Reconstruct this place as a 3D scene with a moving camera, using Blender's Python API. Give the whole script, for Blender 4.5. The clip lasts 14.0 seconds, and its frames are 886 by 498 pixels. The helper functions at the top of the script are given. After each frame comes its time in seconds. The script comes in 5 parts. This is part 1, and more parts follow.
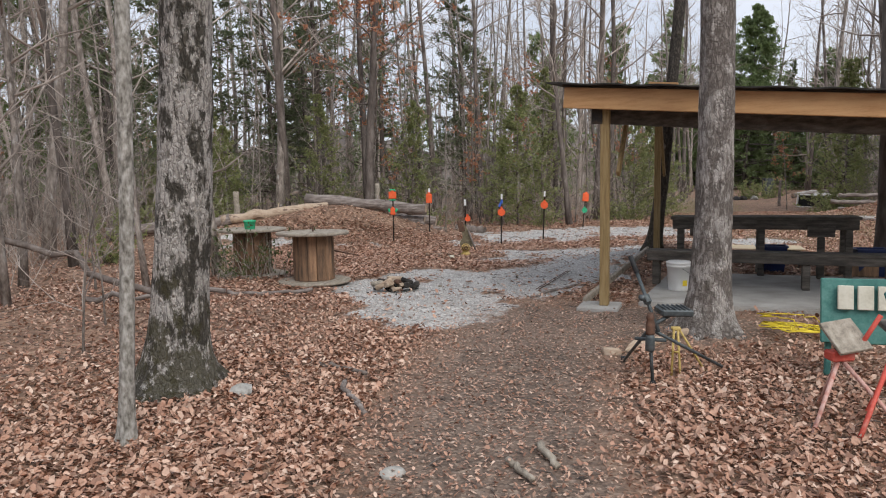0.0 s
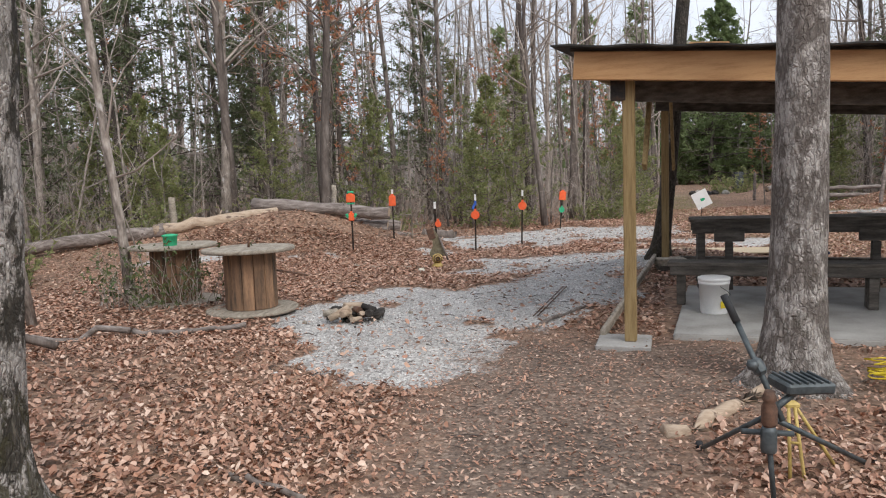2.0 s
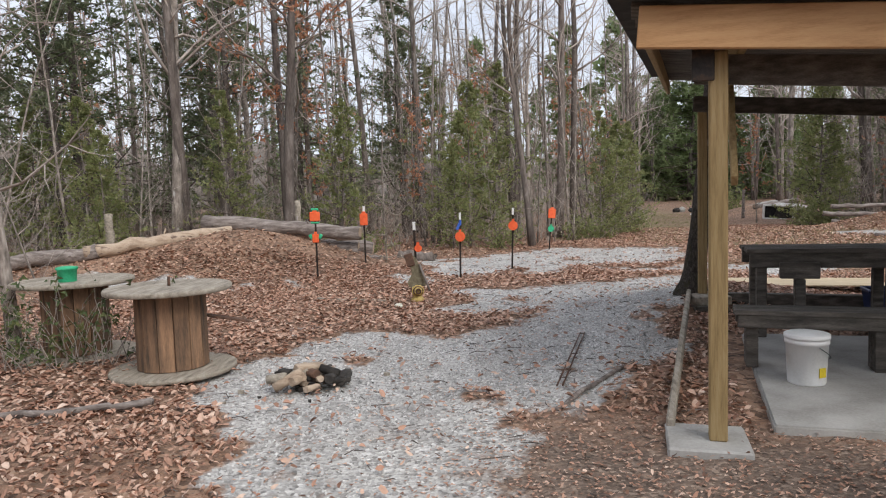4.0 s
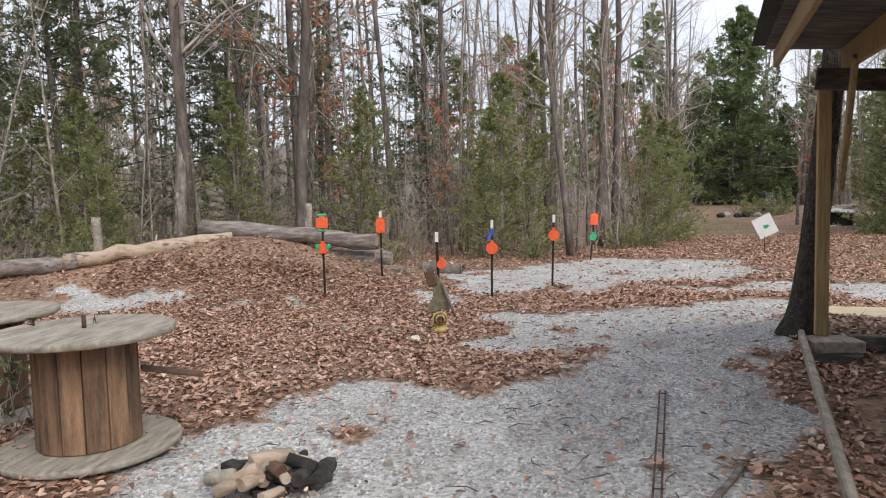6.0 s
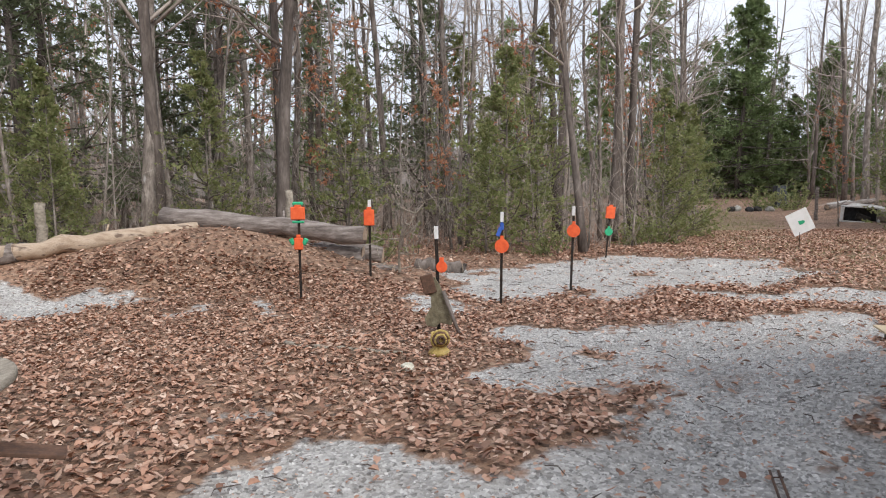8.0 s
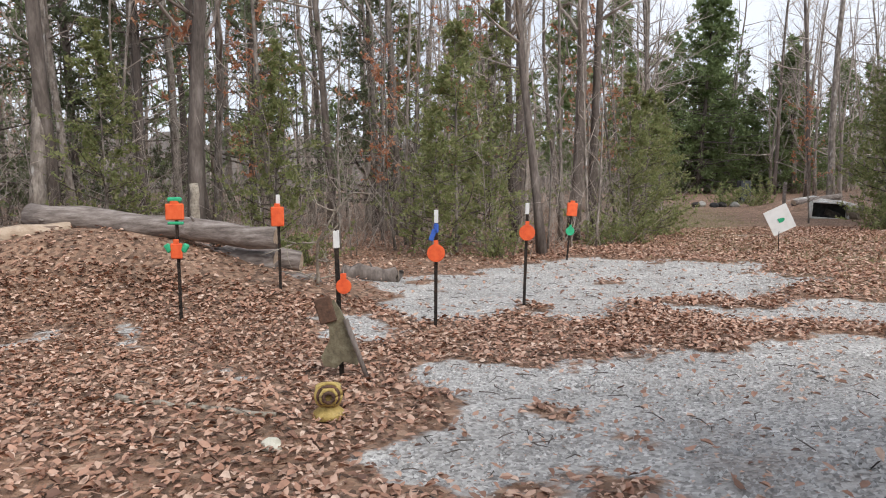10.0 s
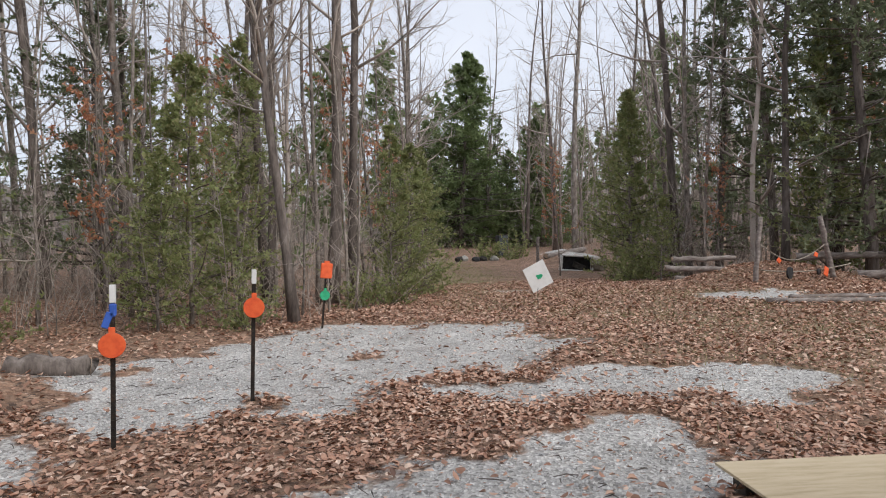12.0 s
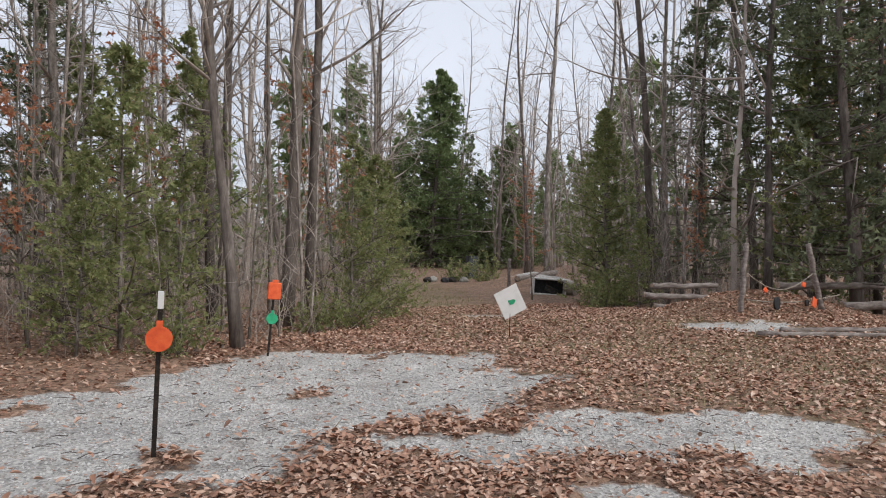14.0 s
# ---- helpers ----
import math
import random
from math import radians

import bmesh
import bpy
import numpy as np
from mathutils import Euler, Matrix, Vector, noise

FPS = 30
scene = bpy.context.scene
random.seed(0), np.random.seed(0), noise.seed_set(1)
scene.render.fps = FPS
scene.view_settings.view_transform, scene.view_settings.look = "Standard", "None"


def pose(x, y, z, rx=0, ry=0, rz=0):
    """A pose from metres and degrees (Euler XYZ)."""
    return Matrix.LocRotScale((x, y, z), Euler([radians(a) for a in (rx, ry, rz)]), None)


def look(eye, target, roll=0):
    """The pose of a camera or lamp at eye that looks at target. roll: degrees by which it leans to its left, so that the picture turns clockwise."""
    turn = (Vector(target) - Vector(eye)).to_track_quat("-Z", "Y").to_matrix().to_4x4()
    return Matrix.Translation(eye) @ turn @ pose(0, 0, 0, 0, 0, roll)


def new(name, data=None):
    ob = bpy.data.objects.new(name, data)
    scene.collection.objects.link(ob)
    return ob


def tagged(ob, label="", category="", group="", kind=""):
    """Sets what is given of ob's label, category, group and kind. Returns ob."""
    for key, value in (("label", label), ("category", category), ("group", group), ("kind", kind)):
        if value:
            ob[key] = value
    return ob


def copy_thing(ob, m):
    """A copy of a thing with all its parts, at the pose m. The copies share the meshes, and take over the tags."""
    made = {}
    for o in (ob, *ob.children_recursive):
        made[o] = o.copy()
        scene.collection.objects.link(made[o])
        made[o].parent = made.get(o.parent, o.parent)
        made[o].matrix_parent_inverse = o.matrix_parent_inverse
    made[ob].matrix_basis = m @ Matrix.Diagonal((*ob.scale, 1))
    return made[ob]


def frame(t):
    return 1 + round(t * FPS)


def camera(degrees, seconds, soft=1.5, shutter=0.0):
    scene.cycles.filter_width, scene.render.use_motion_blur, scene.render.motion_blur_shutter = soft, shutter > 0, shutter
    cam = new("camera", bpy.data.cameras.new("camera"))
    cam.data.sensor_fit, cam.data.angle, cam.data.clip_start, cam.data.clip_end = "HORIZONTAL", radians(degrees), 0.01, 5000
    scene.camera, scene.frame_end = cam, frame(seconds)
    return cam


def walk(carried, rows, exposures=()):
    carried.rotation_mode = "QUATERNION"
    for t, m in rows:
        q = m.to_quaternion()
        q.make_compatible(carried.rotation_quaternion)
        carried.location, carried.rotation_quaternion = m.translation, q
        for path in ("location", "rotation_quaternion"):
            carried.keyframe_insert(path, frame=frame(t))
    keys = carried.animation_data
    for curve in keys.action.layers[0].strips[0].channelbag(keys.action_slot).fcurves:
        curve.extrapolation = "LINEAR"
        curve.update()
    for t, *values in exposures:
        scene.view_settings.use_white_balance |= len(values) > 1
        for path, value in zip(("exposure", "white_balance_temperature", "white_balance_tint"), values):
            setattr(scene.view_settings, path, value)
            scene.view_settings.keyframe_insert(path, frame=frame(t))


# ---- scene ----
cam = camera(65.8, 14.0, soft=1.1)
PATH = [
    (0, (1.066, 0.157, 1.475), (0.843, 2.136, 1.285), -1.0),
    (0.5, (1.025, 0.658, 1.466), (0.808, 2.636, 1.269), -2.0),
    (0.6, (1.071, 0.746, 1.429), (0.847, 2.725, 1.248), -1.4),
    (1, (0.978, 1.167, 1.445), (0.778, 3.147, 1.244), -2.5),
    (1.5, (0.841, 1.652, 1.444), (0.674, 3.635, 1.239), -2.5),
    (2, (0.762, 2.165, 1.484), (0.647, 4.152, 1.29), -2.1),
    (2.4, (0.69, 2.576, 1.494), (0.633, 4.568, 1.318), -1.8),
    (2.5, (0.67, 2.689, 1.499), (0.623, 4.68, 1.321), -1.7),
    (3, (0.556, 3.221, 1.508), (0.538, 5.215, 1.354), -1.9),
    (3.2, (0.525, 3.407, 1.496), (0.513, 5.402, 1.347), -1.9),
    (5.3, (0.522, 5.437, 1.56), (0.425, 7.428, 1.395), -1.6),
    (5.5, (0.529, 5.617, 1.552), (0.426, 7.609, 1.401), -1.6),
    (6, (0.487, 6.097, 1.555), (0.372, 8.089, 1.408), -1.4),
    (6.5, (0.34, 6.482, 1.527), (0.233, 8.474, 1.383), -1.4),
    (7, (0.323, 6.924, 1.5), (0.211, 8.914, 1.339), -1.1),
    (7.2, (0.321, 7.112, 1.512), (0.212, 9.102, 1.339), -1.0),
    (9.3, (0.495, 9.093, 1.508), (0.394, 11.083, 1.33), -0.0),
    (9.4, (0.552, 9.185, 1.512), (0.453, 11.175, 1.332), 0.1),
    (9.5, (0.583, 9.269, 1.513), (0.498, 11.259, 1.336), 0.0),
    (10, (0.695, 9.73, 1.472), (0.698, 11.72, 1.282), -0.6),
    (10.5, (0.835, 10.188, 1.481), (0.985, 12.174, 1.299), -1.0),
    (11, (1.009, 10.587, 1.527), (1.373, 12.547, 1.371), -0.6),
    (11.3, (1.058, 10.814, 1.545), (1.552, 12.748, 1.426), -0.4),
    (11.5, (1.14, 10.922, 1.54), (1.712, 12.837, 1.456), -0.8),
    (12, (1.306, 11.228, 1.522), (1.955, 13.12, 1.482), -1.0),
    (12.5, (1.421, 11.492, 1.514), (2.119, 13.366, 1.481), -1.0),
    (13, (1.501, 11.793, 1.532), (2.216, 13.66, 1.511), -0.6),
    (13.5, (1.669, 12.057, 1.538), (2.377, 13.927, 1.541), -0.1),
    (14, (1.79, 12.307, 1.519), (2.52, 14.169, 1.536), 0.4),
]
walk(cam, [(t, look(eye, target, roll)) for t, eye, target, roll in PATH],
     ((0, 0.58), (1.0, 0.68), (2.5, 0.78), (5.5, 0.74), (6.0, 0.84), (7, 0.84), (9.5, 0.88), (10.5, 0.8), (11.5, 0.7), (12.5, 0.54), (14, 0.53)))

# ---- light ----
world = bpy.data.worlds.new("overcast_sky")
scene.world = world
world.use_nodes = True
wn, wl = world.node_tree.nodes, world.node_tree.links
wn.clear()
sky = wn.new("ShaderNodeTexSky")
sky.sky_type, sky.sun_disc = "NISHITA", False
sky.sun_elevation, sky.sun_rotation = radians(38), radians(150)
cloud = wn.new("ShaderNodeTexNoise")
cloud.inputs["Scale"].default_value = 2.2
cloud.inputs["Detail"].default_value = 5
tone = wn.new("ShaderNodeValToRGB")
tone.color_ramp.elements[0].position, tone.color_ramp.elements[0].color = 0.3, (5.6, 6.0, 6.9, 1)
tone.color_ramp.elements[1].position, tone.color_ramp.elements[1].color = 0.7, (7.4, 7.6, 8.3, 1)
veil = wn.new("ShaderNodeMix")
veil.data_type = "RGBA"
veil.inputs[0].default_value = 0.85
bg = wn.new("ShaderNodeBackground")
bg.inputs["Strength"].default_value = 0.088
wo = wn.new("ShaderNodeOutputWorld")
wl.new(cloud.outputs["Fac"], tone.inputs["Fac"])
wl.new(sky.outputs[0], veil.inputs[6])
wl.new(tone.outputs[0], veil.inputs[7])
wl.new(veil.outputs[2], bg.inputs["Color"])
wl.new(bg.outputs[0], wo.inputs[0])
sun = new("sun", bpy.data.lights.new("sun", "SUN"))
sun.data.energy, sun.data.angle, sun.data.color = 1.5, radians(40), (1.0, 0.96, 0.9)
sun.matrix_world = look((20, -30, 36), (0, 0, 0))

# ---- materials ----
def material(name, colors, scale=6.0, rough=0.85, bump=0.3, stretch=(1, 1, 1), fine=60.0, metal=0.0, vary=0.0, island=False, spots=None):
    """Two scales of noise over a colour ramp, with relief; vary: brightness by object or island; spots: (colour, scale, threshold)."""
    m = bpy.data.materials.new(name)
    m.use_nodes = True
    n, l = m.node_tree.nodes, m.node_tree.links
    b = n["Principled BSDF"]
    b.inputs["Roughness"].default_value, b.inputs["Metallic"].default_value = rough, metal
    co = n.new("ShaderNodeTexCoord")
    mp = n.new("ShaderNodeMapping")
    mp.inputs["Scale"].default_value = stretch
    l.new(co.outputs["Object"], mp.inputs["Vector"])
    big, small = n.new("ShaderNodeTexNoise"), n.new("ShaderNodeTexNoise")
    big.inputs["Scale"].default_value, big.inputs["Detail"].default_value = scale, 6
    small.inputs["Scale"].default_value, small.inputs["Detail"].default_value = fine, 4
    for t in (big, small):
        l.new(mp.outputs[0], t.inputs["Vector"])
    mix = n.new("ShaderNodeMath")
    mix.operation = "MULTIPLY_ADD"
    mix.inputs[1].default_value = 0.35
    half = n.new("ShaderNodeMath")
    half.operation = "MULTIPLY_ADD"
    half.inputs[1].default_value, half.inputs[2].default_value = 0.9, -0.12
    l.new(big.outputs["Fac"], half.inputs[0])
    l.new(small.outputs["Fac"], mix.inputs[0])
    l.new(half.outputs[0], mix.inputs[2])
    ramp = n.new("ShaderNodeValToRGB")
    e = ramp.color_ramp.elements
    while len(e) < len(colors):
        e.new(0.5)
    for i, c in enumerate(colors):
        e[i].position = 0.3 + 0.42 * i / max(1, len(colors) - 1)
        e[i].color = (*c, 1)
    l.new(mix.outputs[0], ramp.inputs["Fac"])
    last = ramp.outputs[0]
    if spots:
        sn = n.new("ShaderNodeTexNoise")
        sn.inputs["Scale"].default_value, sn.inputs["Detail"].default_value = spots[1], 5
        l.new(mp.outputs[0], sn.inputs["Vector"])
        sr = n.new("ShaderNodeMapRange")
        sr.inputs["From Min"].default_value, sr.inputs["From Max"].default_value = spots[2], spots[2] + 0.1
        l.new(sn.outputs["Fac"], sr.inputs["Value"])
        sm = n.new("ShaderNodeMix")
        sm.data_type = "RGBA"
        sm.inputs[7].default_value = (*spots[0], 1)
        l.new(sr.outputs[0], sm.inputs[0])
        l.new(last, sm.inputs[6])
        last = sm.outputs[2]
    if vary:
        hs = n.new("ShaderNodeHueSaturation")
        mr = n.new("ShaderNodeMapRange")
        mr.inputs["To Min"].default_value, mr.inputs["To Max"].default_value = 1 - vary, 1 + vary
        if island:
            l.new(n.new("ShaderNodeNewGeometry").outputs["Random Per Island"], mr.inputs["Value"])
        else:
            l.new(n.new("ShaderNodeObjectInfo").outputs["Random"], mr.inputs["Value"])
        l.new(mr.outputs[0], hs.inputs["Value"])
        l.new(last, hs.inputs["Color"])
        last = hs.outputs[0]
    l.new(last, b.inputs["Base Color"])
    if bump:
        bp = n.new("ShaderNodeBump")
        bp.inputs["Strength"].default_value, bp.inputs["Distance"].default_value = bump, 0.02
        l.new(mix.outputs[0], bp.inputs["Height"])
        l.new(bp.outputs[0], b.inputs["Normal"])
    return m


def leaf_material(name, stops, rough=0.75, thin=0.0):
    """One colour for each leaf, by island, with a little noise on it."""
    m = bpy.data.materials.new(name)
    m.use_nodes = True
    n, l = m.node_tree.nodes, m.node_tree.links
    b = n["Principled BSDF"]
    b.inputs["Roughness"].default_value = rough
    ramp = n.new("ShaderNodeValToRGB")
    e = ramp.color_ramp.elements
    while len(e) < len(stops):
        e.new(0.5)
    for i, c in enumerate(stops):
        e[i].position = i / (len(stops) - 1)
        e[i].color = (*c, 1)
    l.new(n.new("ShaderNodeNewGeometry").outputs["Random Per Island"], ramp.inputs["Fac"])
    noise_node = n.new("ShaderNodeTexNoise")
    noise_node.inputs["Scale"].default_value = 35
    mr = n.new("ShaderNodeMapRange")
    mr.inputs["To Min"].default_value, mr.inputs["To Max"].default_value = 0.7, 1.3
    hs = n.new("ShaderNodeHueSaturation")
    l.new(n.new("ShaderNodeTexCoord").outputs["Object"], noise_node.inputs["Vector"])
    l.new(noise_node.outputs["Fac"], mr.inputs["Value"])
    l.new(mr.outputs[0], hs.inputs["Value"])
    l.new(ramp.outputs[0], hs.inputs["Color"])
    l.new(hs.outputs[0], b.inputs["Base Color"])
    if thin:
        tr, mx = n.new("ShaderNodeBsdfTranslucent"), n.new("ShaderNodeMixShader")
        mx.inputs[0].default_value = thin
        l.new(hs.outputs[0], tr.inputs["Color"])
        l.new(b.outputs[0], mx.inputs[1])
        l.new(tr.outputs[0], mx.inputs[2])
        l.new(mx.outputs[0], n["Material Output"].inputs["Surface"])
    return m


def ground_material():
    """Leaf mould, bare soil and crushed stone, laid out by the sheet's own attributes."""
    m = bpy.data.materials.new("forest_ground")
    m.use_nodes = True
    n, l = m.node_tree.nodes, m.node_tree.links
    b = n["Principled BSDF"]
    b.inputs["Roughness"].default_value = 0.95
    co = n.new("ShaderNodeTexCoord").outputs["Object"]

    def cells(scale, stops, rnd=1.0):
        v = n.new("ShaderNodeTexVoronoi")
        v.inputs["Scale"].default_value, v.inputs["Randomness"].default_value = scale, rnd
        l.new(co, v.inputs["Vector"])
        r = n.new("ShaderNodeValToRGB")
        e = r.color_ramp.elements
        while len(e) < len(stops):
            e.new(0.5)
        for i, c in enumerate(stops):
            e[i].position, e[i].color = i / (len(stops) - 1), (*c, 1)
        sep = n.new("ShaderNodeSeparateColor")
        l.new(v.outputs["Color"], sep.inputs[0])
        l.new(sep.outputs[0], r.inputs["Fac"])
        return r.outputs[0], v.outputs["Distance"]

    def blend(fac, a, c):
        x = n.new("ShaderNodeMix")
        x.data_type = "RGBA"
        l.new(fac, x.inputs[0])
        l.new(a, x.inputs[6])
        l.new(c, x.inputs[7])
        return x.outputs[2]

    def edge(name, width, scale):
        a = n.new("ShaderNodeAttribute")
        a.attribute_name = name
        t = n.new("ShaderNodeTexNoise")
        t.inputs["Scale"].default_value, t.inputs["Detail"].default_value = scale, 6
        l.new(co, t.inputs["Vector"])
        s = n.new("ShaderNodeMath")
        s.operation = "ADD"
        l.new(a.outputs["Fac"], s.inputs[0])
        l.new(t.outputs["Fac"], s.inputs[1])
        r = n.new("ShaderNodeMapRange")
        r.inputs["From Min"].default_value, r.inputs["From Max"].default_value = 1.0 - width, 1.0 + width
        l.new(s.outputs[0], r.inputs["Value"])
        return r.outputs[0]

    mould, dm = cells(20, [(0.09, 0.055, 0.037), (0.25, 0.145, 0.095), (0.36, 0.225, 0.15), (0.14, 0.085, 0.057), (0.42, 0.28, 0.195)])
    soil, ds = cells(45, [(0.09, 0.066, 0.051), (0.21, 0.15, 0.115), (0.14, 0.10, 0.077), (0.35, 0.265, 0.205)])
    stone, dg = cells(42, [(0.20, 0.19, 0.178), (0.43, 0.415, 0.39), (0.56, 0.545, 0.52), (0.31, 0.298, 0.283), (0.72, 0.70, 0.675)])
    patch = n.new("ShaderNodeTexNoise")
    patch.inputs["Scale"].default_value, patch.inputs["Detail"].default_value = 1.3, 5
    l.new(co, patch.inputs["Vector"])
    shade = n.new("ShaderNodeMapRange")
    shade.inputs["From Min"].default_value, shade.inputs["From Max"].default_value = 0.3, 0.7
    shade.inputs["To Min"].default_value, shade.inputs["To Max"].default_value = 0.75, 1.15
    l.new(patch.outputs["Fac"], shade.inputs["Value"])
    c = blend(edge("soil", 0.25, 3.0), mould, soil)
    straw, dt = cells(26, [(0.10, 0.08, 0.05), (0.30, 0.22, 0.135), (0.16, 0.13, 0.07), (0.36, 0.27, 0.17), (0.13, 0.085, 0.055)])
    c = blend(edge("turf", 0.35, 5.0), c, straw)
    stain = n.new("ShaderNodeTexNoise")
    stain.inputs["Scale"].default_value, stain.inputs["Detail"].default_value = 1.1, 8
    l.new(co, stain.inputs["Vector"])
    amount = n.new("ShaderNodeMapRange")
    amount.inputs["From Min"].default_value, amount.inputs["From Max"].default_value = 0.56, 0.95
    l.new(stain.outputs["Fac"], amount.inputs["Value"])
    stone = blend(amount.outputs[0], stone, soil)
    c = blend(edge("stone", 0.12, 7.0), c, stone)
    hs = n.new("ShaderNodeHueSaturation")
    l.new(shade.outputs[0], hs.inputs["Value"])
    l.new(c, hs.inputs["Color"])
    l.new(hs.outputs[0], b.inputs["Base Color"])
    bp = n.new("ShaderNodeBump")
    bp.inputs["Strength"].default_value, bp.inputs["Distance"].default_value = 0.6, 0.02
    l.new(dg, bp.inputs["Height"])
    l.new(bp.outputs[0], b.inputs["Normal"])
    return m


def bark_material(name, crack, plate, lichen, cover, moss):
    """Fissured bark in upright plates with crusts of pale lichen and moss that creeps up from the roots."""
    m = bpy.data.materials.new(name)
    m.use_nodes = True
    n, l = m.node_tree.nodes, m.node_tree.links
    b = n["Principled BSDF"]
    b.inputs["Roughness"].default_value = 0.95
    co = n.new("ShaderNodeTexCoord").outputs["Object"]

    def tex(scale, squash, detail=8, rough=0.62):
        mp = n.new("ShaderNodeMapping")
        mp.inputs["Scale"].default_value = (1, 1, squash)
        l.new(co, mp.inputs["Vector"])
        t = n.new("ShaderNodeTexNoise")
        t.inputs["Scale"].default_value, t.inputs["Detail"].default_value, t.inputs["Roughness"].default_value = scale, detail, rough
        l.new(mp.outputs[0], t.inputs["Vector"])
        return t.outputs["Fac"], mp.outputs[0]

    def span(v, lo, hi, a=0.0, c=1.0):
        r = n.new("ShaderNodeMapRange")
        r.inputs["From Min"].default_value, r.inputs["From Max"].default_value = lo, hi
        r.inputs["To Min"].default_value, r.inputs["To Max"].default_value = a, c
        l.new(v, r.inputs["Value"])
        return r.outputs[0]

    def mixed(fac, a, c):
        x = n.new("ShaderNodeMix")
        x.data_type = "RGBA"
        l.new(fac, x.inputs[0])
        for k, v in ((6, a), (7, c)):
            if isinstance(v, tuple):
                x.inputs[k].default_value = (*v, 1)
            else:
                l.new(v, x.inputs[k])
        return x.outputs[2]

    fine, up = tex(38, 0.28)
    vor = n.new("ShaderNodeTexVoronoi")
    vor.feature = "DISTANCE_TO_EDGE"
    vor.inputs["Scale"].default_value = 26
    bent = n.new("ShaderNodeVectorMath")
    bent.operation = "ADD"
    wob = n.new("ShaderNodeTexNoise")
    wob.inputs["Scale"].default_value = 18
    l.new(co, wob.inputs["Vector"])
    sc = n.new("ShaderNodeVectorMath")
    sc.operation = "SCALE"
    sc.inputs["Scale"].default_value = 0.06
    l.new(wob.outputs["Color"], sc.inputs[0])
    l.new(up, bent.inputs[0])
    l.new(sc.outputs[0], bent.inputs[1])
    l.new(bent.outputs[0], vor.inputs["Vector"])
    ridge = span(vor.outputs["Distance"], -0.04, 0.18)
    mul = n.new("ShaderNodeMath")
    mul.operation = "MULTIPLY"
    l.new(ridge, mul.inputs[0])
    l.new(span(fine, 0.38, 0.6, 0.12, 1.0), mul.inputs[1])
    c = mixed(mul.outputs[0], crack, plate)
    crust = n.new("ShaderNodeMath")
    crust.operation = "MULTIPLY"
    l.new(span(tex(6.5, 0.5, 10, 0.72)[0], cover, cover + 0.05), crust.inputs[0])
    l.new(span(mul.outputs[0], 0.1, 0.35, 0.3, 1.0), crust.inputs[1])
    c = mixed(crust.outputs[0], c, lichen)
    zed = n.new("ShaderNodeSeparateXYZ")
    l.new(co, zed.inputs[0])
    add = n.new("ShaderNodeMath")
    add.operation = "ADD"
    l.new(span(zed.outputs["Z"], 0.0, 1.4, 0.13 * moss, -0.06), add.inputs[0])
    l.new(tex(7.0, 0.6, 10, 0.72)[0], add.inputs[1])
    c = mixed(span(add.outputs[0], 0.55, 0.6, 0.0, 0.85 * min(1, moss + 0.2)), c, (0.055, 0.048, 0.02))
    l.new(c, b.inputs["Base Color"])
    bp = n.new("ShaderNodeBump")
    bp.inputs["Strength"].default_value, bp.inputs["Distance"].default_value = 1.0, 0.025
    l.new(mul.outputs[0], bp.inputs["Height"])
    l.new(bp.outputs[0], b.inputs["Normal"])
    return m


BARK_GREY = material("grey_bark", [(0.09, 0.075, 0.063), (0.24, 0.205, 0.178), (0.42, 0.375, 0.335)], 11, 0.95, 0.9, (1, 1, 0.4), 45, vary=0.3, spots=((0.45, 0.43, 0.41), 9, 0.6))
BARK_BIRCH = material("smooth_grey_bark", [(0.10, 0.09, 0.075), (0.28, 0.265, 0.235), (0.46, 0.44, 0.41)], 30, 0.9, 0.5, (1, 1, 0.5), 60, spots=((0.06, 0.055, 0.05), 20, 0.66))
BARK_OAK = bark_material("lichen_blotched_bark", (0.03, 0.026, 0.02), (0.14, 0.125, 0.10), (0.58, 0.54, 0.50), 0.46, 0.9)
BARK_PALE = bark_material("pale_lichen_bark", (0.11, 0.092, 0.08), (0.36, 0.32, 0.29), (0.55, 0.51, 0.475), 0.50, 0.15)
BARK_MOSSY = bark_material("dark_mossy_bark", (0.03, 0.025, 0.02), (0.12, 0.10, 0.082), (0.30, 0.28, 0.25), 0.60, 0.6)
BARK_DARK = material("dark_bark", [(0.06, 0.048, 0.042), (0.14, 0.115, 0.10), (0.24, 0.205, 0.185)], 8, 0.95, 1.0, (1, 1, 0.25), 40, vary=0.25)
TWIG = material("bare_twigs", [(0.25, 0.205, 0.175), (0.37, 0.318, 0.28), (0.48, 0.43, 0.385)], 2, 0.95, 0, vary=0.35, island=True)
NEEDLE = leaf_material("evergreen_needles", [(0.13, 0.16, 0.09), (0.18, 0.215, 0.12), (0.23, 0.265, 0.15), (0.27, 0.29, 0.19)], thin=0.5)
NEEDLE_DARK = leaf_material("dark_evergreen_needles", [(0.15, 0.205, 0.085), (0.205, 0.265, 0.115), (0.26, 0.32, 0.15)], thin=0.5)
CEDAR = leaf_material("cedar_sprays", [(0.19, 0.23, 0.09), (0.27, 0.31, 0.125), (0.34, 0.36, 0.16), (0.38, 0.36, 0.19)], thin=0.5)
RUST_LEAF = leaf_material("clinging_rusty_leaves", [(0.42, 0.17, 0.09), (0.54, 0.25, 0.145), (0.58, 0.35, 0.22)], thin=0.4)
